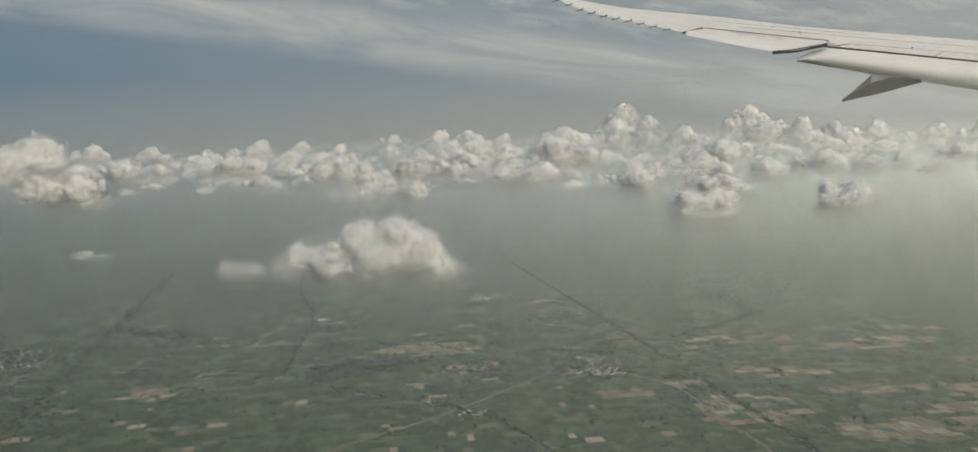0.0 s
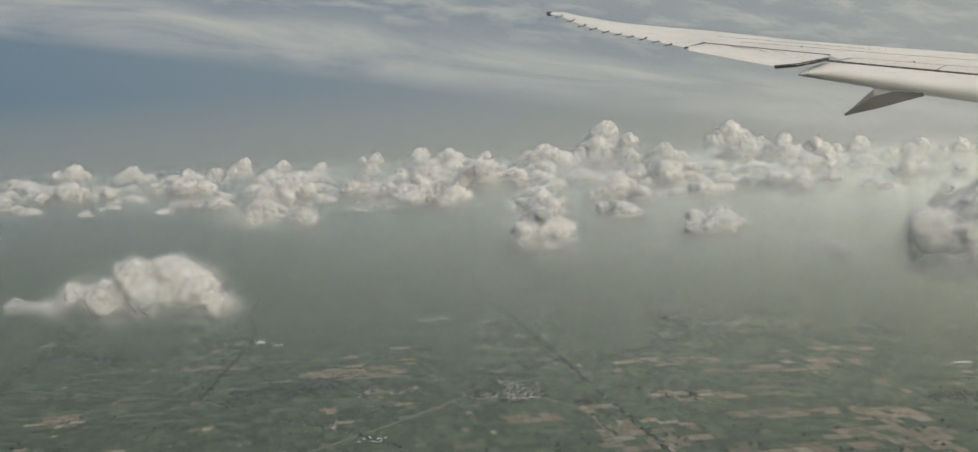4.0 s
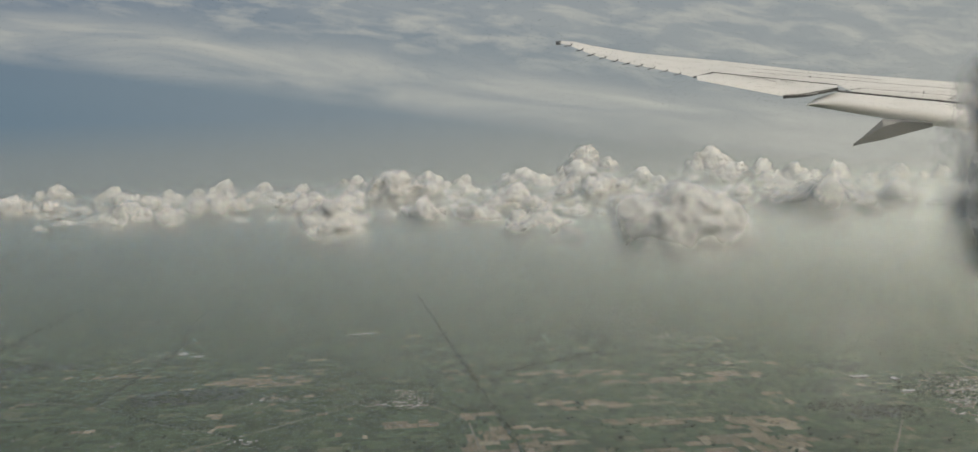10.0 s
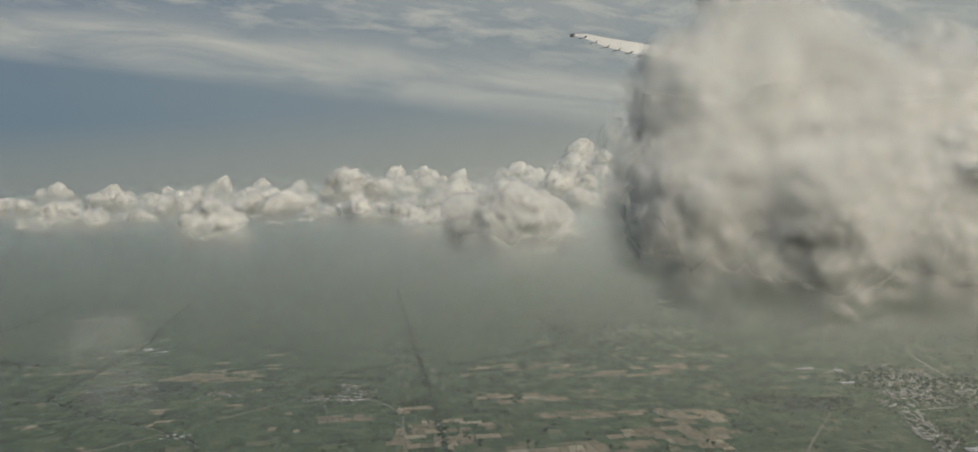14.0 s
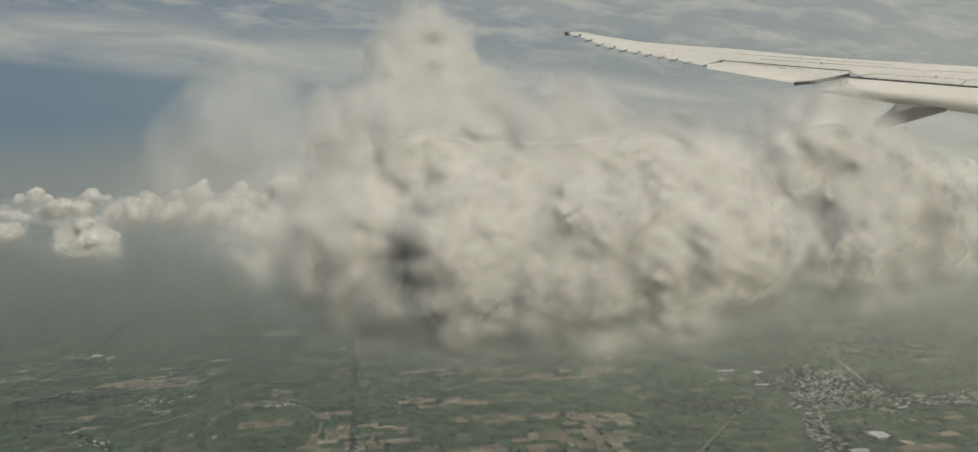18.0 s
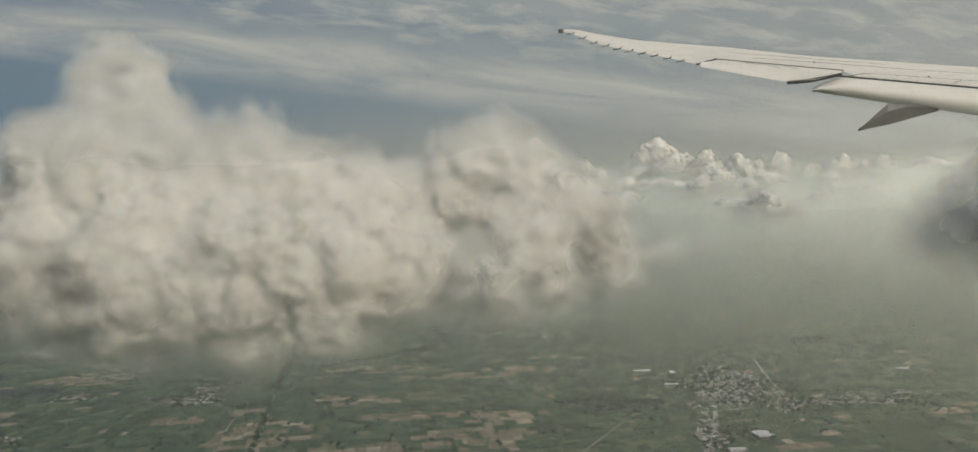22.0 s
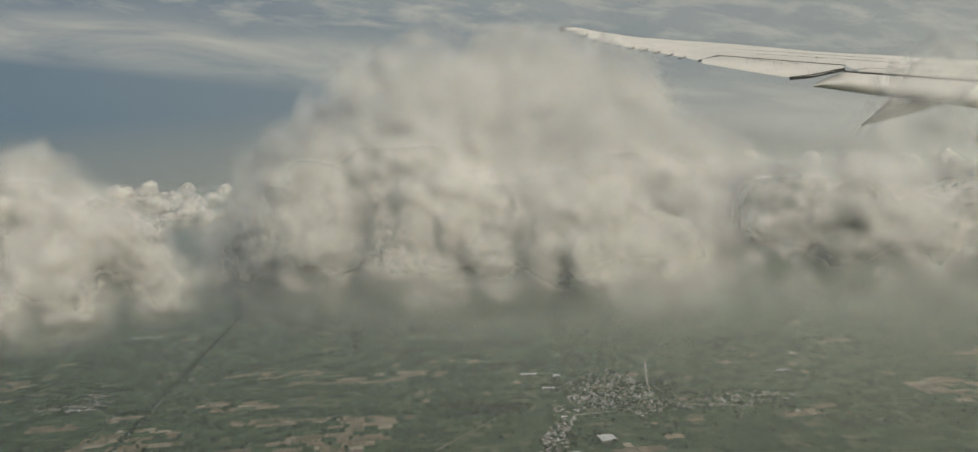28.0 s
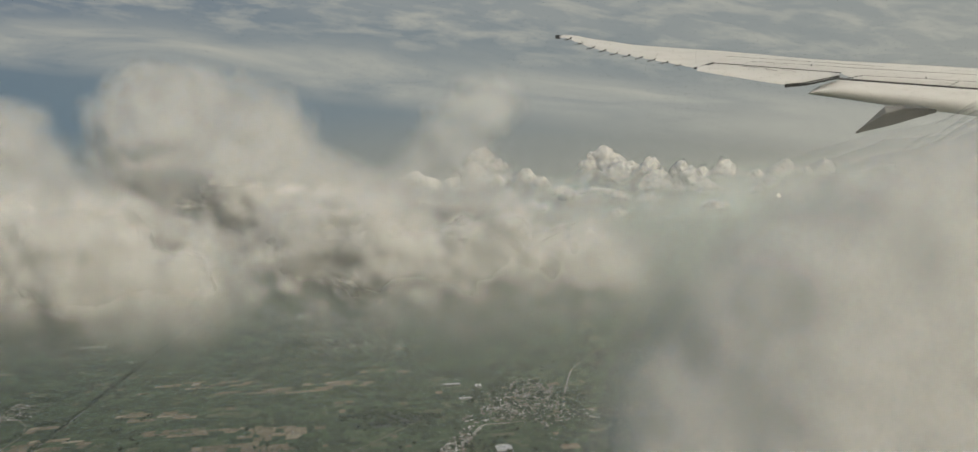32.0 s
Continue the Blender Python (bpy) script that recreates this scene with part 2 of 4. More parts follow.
RNG = np.random.default_rng(7)
TWIST = np.array(Euler((0.7, 0.5, 0.9)).to_matrix())
LATTICE = RNG.random((64, 64, 64)).astype(np.float32)


def value_noise(p):
    i = np.floor(p).astype(np.int64)
    f = (p - i).astype(np.float32)
    f = f * f * (3 - 2 * f)
    i &= 63
    j = (i + 1) & 63
    x, y, z = f[..., 0], f[..., 1], f[..., 2]
    a = LATTICE[i[..., 0], i[..., 1], i[..., 2]] * (1 - x) + LATTICE[j[..., 0], i[..., 1], i[..., 2]] * x
    b = LATTICE[i[..., 0], j[..., 1], i[..., 2]] * (1 - x) + LATTICE[j[..., 0], j[..., 1], i[..., 2]] * x
    c = LATTICE[i[..., 0], i[..., 1], j[..., 2]] * (1 - x) + LATTICE[j[..., 0], i[..., 1], j[..., 2]] * x
    d = LATTICE[i[..., 0], j[..., 1], j[..., 2]] * (1 - x) + LATTICE[j[..., 0], j[..., 1], j[..., 2]] * x
    return (a * (1 - y) + b * y) * (1 - z) + (c * (1 - y) + d * y) * z


def billow(p, octaves):
    """Rounded heaps with creases between them, about -0.5 to 0.5."""
    total, amount, scale = 0.0, 0.5, 1.0
    for k in range(octaves):
        p = p @ TWIST
        n = 2 * value_noise(p * scale + 11.3 * k) - 1
        total = total + amount * (1.2 * n if k == 0 else 2.6 * np.abs(n) - 1)
        amount, scale = amount * 0.56, scale * 2.03
    return total


def skin(field, level, origin, step):
    """The surface on which a field sampled on a grid equals level, as vertices and quads (surface nets)."""
    v = field - level
    inside = v > 0
    n = np.array(v.shape) - 1
    corners = [(a, b, c) for a in (0, 1) for b in (0, 1) for c in (0, 1)]
    cut = lambda s, o: s[o[0]:o[0] + n[0], o[1]:o[1] + n[1], o[2]:o[2] + n[2]]
    count = sum(cut(inside, o).astype(np.int8) for o in corners)
    live = (count > 0) & (count < 8)
    index = -np.ones(live.shape, dtype=np.int64)
    cells = np.argwhere(live)
    index[live] = np.arange(len(cells))
    total, hits = np.zeros((len(cells), 3)), np.zeros(len(cells))
    for a in corners:
        for axis in range(3):
            if a[axis]:
                continue
            b = tuple(1 if k == axis else a[k] for k in range(3))
            va, vb = cut(v, a)[live], cut(v, b)[live]
            cross = (va > 0) != (vb > 0)
            share = np.where(cross, va / np.where(cross, va - vb, 1), 0)
            spot = np.tile(np.array(a, float), (len(cells), 1))
            spot[:, axis] += share
            total += spot * cross[:, None]
            hits += cross
    verts = (cells + total / hits[:, None]) * step + origin
    quads = []
    for axis in range(3):
        u, w = (axis + 1) % 3, (axis + 2) % 3
        lo = [slice(1, -1)] * 3
        lo[axis] = slice(0, -1)
        hi = list(lo)
        hi[axis] = slice(1, None)
        first, second = inside[tuple(lo)], inside[tuple(hi)]
        for way in (0, 1):
            e = np.argwhere((first & ~second) if way == 0 else (~first & second))
            off = np.ones(3, dtype=int)
            off[axis] = 0
            e = e + off
            def cell(du, dw):
                q = e.copy()
                q[:, u] -= du
                q[:, w] -= dw
                return index[q[:, 0], q[:, 1], q[:, 2]]
            ring = [cell(1, 1), cell(0, 1), cell(0, 0), cell(1, 0)]
            quads.append(np.stack(ring if way == 0 else ring[::-1], 1))
    return verts, np.concatenate(quads)


def ease(a):
    a = np.clip(a, 0, 1)
    return a * a * (3 - 2 * a)


def cloud(name, lumps, base, step, heap, depth, layers, mats, label, thin=1.0, seed=0.0, octaves=5, group="clouds", fade=2.0, blend=4.0, airy=None, carve=0.35):
    """A cumulus of rounded lumps (x, y, z, r) with heaps of that size. layers: (metres outside the core, cover).
    Edges are crisp at the top and soft below, and the base frays over the height fade; airy: (low, high, share) thins
    what rises above, so the wing beyond shows through in the camera's view; carve: how deep the heaps cut into the
    core."""
    L = np.array(lumps, dtype=float)
    edge = max(d for d, _ in layers) + depth + 2 * step
    low, high = (L[:, :3] - L[:, 3:]).min(0) - edge, (L[:, :3] + L[:, 3:]).max(0) + edge
    low[2] = max(low[2], base - 0.5 * fade)
    size = np.ceil((high - low) / step).astype(int) + 1
    axes = [low[k] + step * np.arange(size[k]) for k in range(3)]
    grid = np.stack(np.meshgrid(*axes, indexing="ij"), -1)
    field = np.zeros(grid.shape[:3])
    sharp = blend / np.median(L[:, 3])
    for x, y, z, r in L:
        field += np.exp(np.clip(sharp * (r - np.sqrt(((grid - (x, y, z)) ** 2).sum(-1))), -60, 30))
    field = np.log(np.maximum(field, 1e-12)) / sharp
    rough = depth * 2.0 * billow(grid / heap + seed, octaves)
    top = (L[:, 2] + L[:, 3]).max()
    soft = 1.35 - 0.95 * ease((grid[..., 2] - base) / (top - base) * 1.15)
    whole = empty(name, (float(L[:, 0].mean()), float(L[:, 1].mean()), base))
    centre = np.array(whole.location)
    for k, (out, cover) in enumerate(layers):
        verts, quads = skin((field + rough * (carve + (1 - carve) * k / (len(layers) - 1))) / soft, -out, low, step)
        fray = value_noise(verts / (0.5 * fade) * (1, 1, 0.4) + seed) + 0.5 * value_noise(verts / (0.2 * fade) * (1, 1, 0.5) + seed)
        inner = 1 - k / (len(layers) - 1)
        rise = ease((verts[:, 2] - base - 0.45 * fade * inner - 0.5 * fade * (fray - 0.75)) / fade)
        if airy:
            rise = rise * (1 + (airy[2] - 1) * ease((verts[:, 2] - airy[0] + 0.7 * inner - 0.6 * (fray - 0.75)) / (airy[1] - airy[0])))
        mesh_object("core" if k == 0 else "veil", verts - centre, quads, mats[min(k, len(mats) - 1)], whole, True, rise * cover * thin)
    return tagged(whole, label, "cloud", group)


# ---- the ground ----
reach = 4780.0
ground = mesh_object("ground", [(-5200, -3000, 0), (5200, -3000, 0), (5200, reach, 0), (-5200, reach, 0)], [(0, 1, 2, 3)], GROUND)
tagged(ground, "flat green farmland plain reaching to a hazy horizon", "ground", kind="structure")
backdrop = mesh_object("backdrop", [(-5200, 4782, -5), (5200, 4782, -5), (5200, 4782, 3600), (-5200, 4782, 3600)], [(3, 2, 1, 0)], backdrop_material())
tagged(backdrop, "pale blue sky with long streaks of high cirrus", "sky", kind="structure")

# ---- roads, canal ----
def ribbon(name, points, width, mat, z, label, category):
    pts = []
    for a, b in zip(points, points[1:]):
        steps = max(2, int((Vector(b) - Vector(a)).length / 1.5))
        pts += [Vector(a).lerp(Vector(b), k / steps) for k in range(steps)]
    pts.append(Vector(points[-1]))
    verts, faces = [], []
    for k, p in enumerate(pts):
        way = (pts[min(k + 1, len(pts) - 1)] - pts[max(k - 1, 0)]).normalized()
        side = Vector((-way.y, way.x)) * width * 0.5 * (1 + 0.25 * (value_noise(np.array([[p.x * 0.9, p.y * 0.9, 0.3]]))[0] - 0.5))
        for s, h in ((1.25, 0.0), (1.0, z), (-1.0, z), (-1.25, 0.0)):
            verts.append((p.x + side.x * s, p.y + side.y * s, h))
    for k in range(len(pts) - 1):
        faces += [(4 * k + c, 4 * k + c + 1, 4 * k + c + 5, 4 * k + c + 4) for c in range(3)]
    ob = mesh_object(name, verts, faces, mat)
    return tagged(ob, label, category, kind="structure")


CANAL = ((0.5, 189.0), (7.5, 150.7), (23.2, 64.7), (26.5, 46.6))
LINES = {
    "canal": CANAL,
    "belt": ((-62.2, 175.1), (-43.3, 90.9), (-38.5, 68.0)),
    "brook": ((-36, 170), (-30.6, 143.0), (-24.8, 125.4), (-20.8, 90.8), (-11.9, 83.0), (-4.9, 79.0), (1.0, 73.5), (6.0, 62.0)),
}
ribbon("canal", CANAL, 0.30, WATER, 0.05, "straight dark canal lined with trees across the fields", "canal")
ribbon("brook", LINES["brook"], 0.2, WATER, 0.05, "winding dark brook with bushes along its banks", "brook")
for pts, w in ((((-43.9, 97.7), (-30.7, 93.3), (-22.3, 91.2)), 0.14), (((5.7, 89.8), (-0.3, 80.8), (-5.2, 74.4), (-10.7, 68.6), (-16, 61)), 0.16),
               (((13.2, 88.1), (15.3, 85.5), (17.1, 81.6), (18.6, 72.1), (19.9, 66.0), (21, 55)), 0.16), (((56.0, 82.8), (49.6, 69.2), (46, 60)), 0.16),
               (((12.6, 95.5), (13.0, 88.3)), 0.16), (((84, 150), (76, 120), (70.9, 102.9)), 0.18), (((-2, 118), (10, 112), (30, 106)), 0.12)):
    ribbon("road", pts, w, TRACK, 0.06, "narrow pale dirt road between fields", "road")
ribbon("road", ((61.8, 79.8), (60.4, 74.0), (58.9, 68.6), (56.5, 58.0)), 0.26, ROAD, 0.06, "pale main road running into the town", "road")
ribbon("road", ((70.9, 102.9), (69.8, 92.0), (69.3, 82.8)), 0.18, ROAD, 0.06, "pale straight street along the town", "road")
ribbon("road", ((61.8, 79.8), (65.5, 80.6), (69.3, 82.8), (78, 81)), 0.12, ROAD, 0.06, "pale street through the town", "road")


# ---- houses ----
def house_arrays(w, l, h, rise):
    v = [(x * w / 2, y * l / 2, z) for z in (0, h) for x, y in ((-1, -1), (1, -1), (1, 1), (-1, 1))]
    walls = [(0, 1, 5, 4), (1, 2, 6, 5), (2, 3, 7, 6), (3, 0, 4, 7)]
    e = 1.12
    rv = [(x * w / 2 * e, y * l / 2 * e, h) for x, y in ((-1, -1), (1, -1), (1, 1), (-1, 1))] + [(0, -l / 2 * e, h + rise), (0, l / 2 * e, h + rise)]
    rf = [(0, 1, 4), (2, 3, 5), (1, 2, 5, 4), (3, 0, 4, 5), (3, 2, 1, 0)]
    return v, walls, rv, rf


def house(w, l, h, rise, roof, label, group):
    v, f, rv, rf = house_arrays(w, l, h, rise)
    whole = empty("house")
    mesh_object("wall", v, f, PLASTER, whole)
    mesh_object("roof", rv, rf, roof, whole)
    return tagged(whole, label, "house", group)


def inside(shape, rng):
    """A random place in an ellipse with an uneven rim."""
    cx, cy, rx, ry, turn = shape
    a, q = rng.uniform(0, 2 * math.pi), math.sqrt(rng.random())
    q *= 0.85 + 0.3 * math.sin(2 * a + cx) + 0.22 * math.sin(5 * a + cy) + 0.15 * rng.random()
    x, y = q * rx * math.cos(a), q * ry * math.sin(a)
    return cx + x * math.cos(turn) - y * math.sin(turn), cy + x * math.sin(turn) + y * math.cos(turn)


def houses(name, shapes, count, single, label, seed, size=1.0):
    """A settlement: some houses as things of their own, the rest in one mesh."""
    rng = random.Random(seed)
    kinds = [house(0.16 * size, 0.22 * size, 0.09, 0.06, ROOF, label, name), house(0.2 * size, 0.3 * size, 0.11, 0.08, ROOF, label, name), house(0.18 * size, 0.2 * size, 0.14, 0.04, SHED_ROOF, label.replace("tiled", "metal"), name)]
    av, af, bv, bf = [], [], [], []
    for k in range(count):
        x, y = inside(shapes[k % len(shapes)] if k % 3 else shapes[0], rng)
        turn = rng.choice((0.18, 0.18 + math.pi / 2)) + rng.uniform(-0.15, 0.15)
        if k < 3:
            kinds[k].matrix_basis = pose(x, y, 0, 0, 0, math.degrees(turn))
        elif k < single:
            copy_thing(kinds[k % 3], pose(x, y, 0, 0, 0, math.degrees(turn)))
        else:
            s = size * rng.uniform(0.7, 1.3)
            v, f, rv, rf = house_arrays(0.17 * s, 0.24 * s, 0.09, 0.06)
            c, n = math.cos(turn), math.sin(turn)
            put = lambda q: (x + q[0] * c - q[1] * n, y + q[0] * n + q[1] * c, q[2])
            o, p = len(av), len(bv)
            av += [put(q) for q in v]
            af += [tuple(i + o for i in q) for q in f]
            bv += [put(q) for q in rv]
            bf += [tuple(i + p for i in q) for q in rf]
    if av:
        rest = empty("village_houses")
        mesh_object("walls", av, af, PLASTER, rest)
        mesh_object("roofs", bv, bf, ROOF, rest)
        tagged(rest, "crowd of tiny pale houses in " + name, "houses", kind="stuff")


houses("the triangular village", [(8.6, 89.3, 3.2, 1.9, -0.1), (10.6, 91.8, 1.6, 3.4, 0.2), (12.2, 89.0, 1.4, 1.2, 0.0)], 260, 60, "small tiled village house among trees", 3)
houses("the roadside town", [(66.0, 88.0, 4.6, 8.0, -0.15), (66.5, 92.0, 3.6, 6.0, 0.0), (63.6, 84.5, 3.0, 4.5, 0.2), (70.5, 86.0, 5.0, 5.0, 0.0), (59.8, 72.5, 1.3, 6.0, -0.25), (76.0, 83.0, 8.0, 3.0, 0.1)], 950, 90, "small tiled town house in a dense cluster", 5)
houses("the far town", [(37.4, 143.5, 9.0, 17.0, 0.3), (44.0, 126.0, 8.0, 5.0, 0.2)], 420, 12, "small tiled house of a distant town", 7, 0.95)
houses("the west village", [(-54.0, 101.5, 4.5, 6.0, 0.0), (-51.0, 98.0, 3.0, 2.0, 0.0)], 110, 24, "small tiled house of an outlying village", 9)
houses("the fields hamlet", [(-2.8, 91.8, 2.2, 1.3, 0.0)], 26, 26, "small tiled farmhouse at a hamlet", 11)
houses("the misty village", [(-42.0, 152.0, 7.0, 3.0, 0.0), (35.5, 130.6, 7.0, 5.0, 0.0), (84.0, 112.0, 14.0, 9.0, 0.0), (-24.0, 121.0, 3.0, 2.0, 0.0)], 200, 12, "small tiled house of a hazy village", 13, 0.95)
houses("the scattered farms", [(20.0, 90.0, 70.0, 24.0, 0.0), (60.0, 100.0, 50.0, 30.0, 0.0), (-1.5, 76.0, 1.5, 0.8, 0.0)], 70, 30, "lone tiled farmhouse beside a field", 15)


def shed(w, l, h, turn, place):
    whole = house(w, l, h, h * 0.35, SHED_ROOF, "long low factory shed with a pale metal roof", "large sheds")
    whole["category"] = "shed"
    whole.matrix_basis = pose(*place, 0, 0, 0, turn)
    return whole


for x, y, w, l, turn in ((-2.8, 134.1, 0.7, 1.2, 100), (-1.2, 134.5, 0.7, 1.2, 100), (0.4, 135.0, 0.6, 1.0, 100), (-22.8, 120.1, 1.0, 1.4, 20), (-20.0, 118.0, 0.4, 1.2, 100),
                         (57.4, 97.5, 0.7, 1.6, 95), (60.5, 96.2, 0.6, 0.9, 10), (59.5, 90.4, 0.5, 1.2, 95), (64.0, 71.5, 1.2, 1.6, 10), (61.0, 67.5, 0.8, 1.2, 100), (84.6, 95.0, 0.6, 1.1, 80), (11.2, 119.5, 0.35, 0.7, 80)):
    shed(w, l, 0.2, turn, (x, y))


# ---- trees ----
def ico():
    bm = bmesh.new()
    bmesh.ops.create_icosphere(bm, subdivisions=1, radius=1.0)
    v = np.array([q.co[:] for q in bm.verts])
    f = np.array([[q.index for q in face.verts] for face in bm.faces])
    bm.free()
    return v, f


BALL_V, BALL_F = ico()


def crown_clumps(spots, mat, name, label, parent=None):
    """Crowns of leaves, each of three or four uneven clumps, for every (x, y, size)."""
    vs, fs, o = [], [], 0
    for x, y, s in spots:
        for _ in range(RNG.integers(2, 5)):
            c = np.array([x, y, s * RNG.uniform(0.55, 1.0)]) + RNG.normal(0, 0.32 * s, 3) * (1, 1, 0.5)
            vs.append(BALL_V * (s * RNG.uniform(0.28, 0.55)) * RNG.uniform(0.7, 1.3, (12, 1)) * (1, 1, 0.85) + c)
            fs.append(BALL_F + o)
            o += 12
    ob = mesh_object(name, np.concatenate(vs), np.concatenate(fs), mat, parent)
    return tagged(ob, label, "trees", kind="stuff")


def tree(size):
    whole = empty("tree")
    bm = bmesh.new()
    bmesh.ops.create_cone(bm, segments=6, radius1=size * 0.06, radius2=size * 0.03, depth=size * 0.8, cap_ends=True, matrix=Matrix.Translation((0, 0, size * 0.4)))
    for k in range(4):
        m = pose(0, 0, size * 0.55, 45, 0, 90 * k) @ Matrix.Translation((0, 0, size * 0.2))
        bmesh.ops.create_cone(bm, segments=4, radius1=size * 0.025, radius2=size * 0.01, depth=size * 0.4, cap_ends=False, matrix=m)
    part("trunk", bm, TRUNK, whole)
    vs, fs = [], []
    for k in range(16):
        c = np.array([0, 0, size * 0.9]) + RNG.normal(0, 0.25 * size, 3) * (1, 1, 0.7)
        vs.append(BALL_V * size * RNG.uniform(0.12, 0.24) * RNG.uniform(0.7, 1.3, (12, 1)) + c)
        fs.append(BALL_F + 12 * k)
    mesh_object("crown", np.concatenate(vs), np.concatenate(fs), LEAF, whole)
    return tagged(whole, "dark green broad tree standing among the fields", "tree", "trees in the fields")


def along(points, gap, spread):
    out = []
    for a, b in zip(points, points[1:]):
        a, b = np.array(a), np.array(b)
        n = max(1, int(np.linalg.norm(b - a) / gap))
        for k in range(n):
            out.append((*(a + (b - a) * (k + RNG.random()) / n + RNG.normal(0, spread, 2)), RNG.uniform(0.13, 0.28)))
    return out


spots = along(CANAL, 0.2, 0.14) + along(LINES["belt"], 0.3, 0.5) + along(LINES["brook"], 0.3, 0.16)
spots += along(((13, 97), (6, 99), (3.5, 98.6)), 0.2, 0.1) + along(((20, 104), (34, 118), (30, 140)), 0.3, 0.4)
crown_clumps(spots, LEAF, "tree_rows", "dark rows of trees along canal and brook")
spots = []
rr = random.Random(23)
# clumps at (-13, 93.5) and (-41, 113.3) stand in for cloud shadow
for shape, n in (((9.5, 90.6, 4.0, 4.0, 0), 150), ((12.6, 89.0, 1.4, 0.8, 0), 30), ((17.0, 86.0, 1.5, 0.7, 0), 40), ((66, 88, 6, 9, 0), 560), ((53.5, 83.0, 3.8, 3.6, 0.2), 240), ((50.0, 85.0, 3.0, 1.6, 0.2), 80), ((37.4, 143.5, 10, 17, 0.3), 260),
                 ((-53, 101.5, 6, 7, 0), 200), ((-2.8, 92, 2.5, 1.5, 0), 30), ((-13, 93.5, 6.0, 4.0, 0.1), 260), ((-41, 113.3, 9.0, 2.2, -0.35), 240), ((74, 82, 12, 3.5, 0), 260), ((62, 72, 4, 6, 0), 120),
                 ((36, 130, 7, 5, 0), 100), ((82, 110, 14, 10, 0), 200), ((-42, 152, 8, 4, 0), 90), ((92, 76, 14, 5, 0.1), 120), ((-36, 74, 9, 6, 0), 90), ((20, 92, 80, 30, 0), 700), ((40, 150, 110, 50, 0), 700)):
    spots += [(*inside(shape, rr), rr.uniform(0.12, 0.27)) for _ in range(n)]
crown_clumps(spots, LEAF, "tree_clumps", "dark green trees over villages and fields, some standing in for cloud shadow")
first = tree(0.34)
for k in range(60):
    x, y = inside((20 + 60 * rr.random(), 72, 40, 7, 0), rr)
    copy_thing(first, pose(x, y, 0, 0, 0, rr.uniform(0, 360)))
first.matrix_basis = pose(12.4, 70.2, 0)

# ---- the wing, seen from the cabin: outlined in wing metres to fit the camera's view, then enlarged and set far off so it barely shifts ----
SPAN_SCALE = 164.0
wing = empty("airliner_wing", (0, 0, 0))
wing.scale = (SPAN_SCALE,) * 3


def at(a, b, back=0.0):
    """A place on the wing: a along the span, b in height, as seen from the camera's middle place; back slides it along
    that view line, behind the trailing edge's plane (minus: nearer).
    """
    k = 1 + back / 28.05
    return (0.21 + (a - 0.21) * k, 28.05 * k, 0.13 + (b - 0.13) * k)


def along_line(line, a):
    for (a0, b0), (a1, b1) in zip(line, line[1:]):
        if a <= a1 or (a1, b1) == line[-1]:
            return b0 + (b1 - b0) * (a - a0) / (a1 - a0)


def panel(name, top, bottom, stations, mat, depth_top, depth_bottom, thick, bulge=0.0, label="", cols=7):
    """A solid plate between two lines of the span; bulge rounds it towards the viewer."""
    verts, faces = [], []
    n = len(stations)
    for side in (0, 1):
        for a in stations:
            for c in range(cols):
                s = c / (cols - 1)
                b = along_line(top, a) * (1 - s) + along_line(bottom, a) * s
                back = depth_top * (1 - s) + depth_bottom * s - bulge * math.sin(math.pi * s) + (thick * (0.25 + math.sin(math.pi * min(1, 0.15 + s * 0.85))) if side else 0)
                verts.append(at(a, b, back))
    idx = lambda side, i, c: side * n * cols + i * cols + c
    for i in range(n - 1):
        for c in range(cols - 1):
            faces.append((idx(0, i, c), idx(0, i, c + 1), idx(0, i + 1, c + 1), idx(0, i + 1, c)))
            faces.append((idx(1, i, c), idx(1, i + 1, c), idx(1, i + 1, c + 1), idx(1, i, c + 1)))
        for c, w in ((0, 1), (cols - 1, 0)):
            q = (idx(0, i, c), idx(0, i + 1, c), idx(1, i + 1, c), idx(1, i, c))
            faces.append(q if w else q[::-1])
    for i, w in ((0, 0), (n - 1, 1)):
        for c in range(cols - 1):
            q = (idx(0, i, c), idx(0, i, c + 1), idx(1, i, c + 1), idx(1, i, c))
            faces.append(q if w else q[::-1])
    ob = mesh_object(name, verts, faces, mat, wing)
    bm = bmesh.new()
    bm.from_mesh(ob.data)
    bmesh.ops.recalc_face_normals(bm, faces=bm.faces)
    for f in bm.faces:
        f.smooth = True
    for e in bm.edges:
        e.smooth = e.calc_face_angle(0.0) < radians(50)
    bm.to_mesh(ob.data)
    bm.free()
    return tagged(ob, label)


def strip(name, line, width, back, mat=None, label=""):
    top = [(a, b + width / 2) for a, b in line]
    low = [(a, b - width / 2) for a, b in line]
    stations = np.linspace(line[0][0], line[-1][0], 12)
    return panel(name, top, low, stations, mat or DARK, back, back, 0.02, 0.0, label, 2)


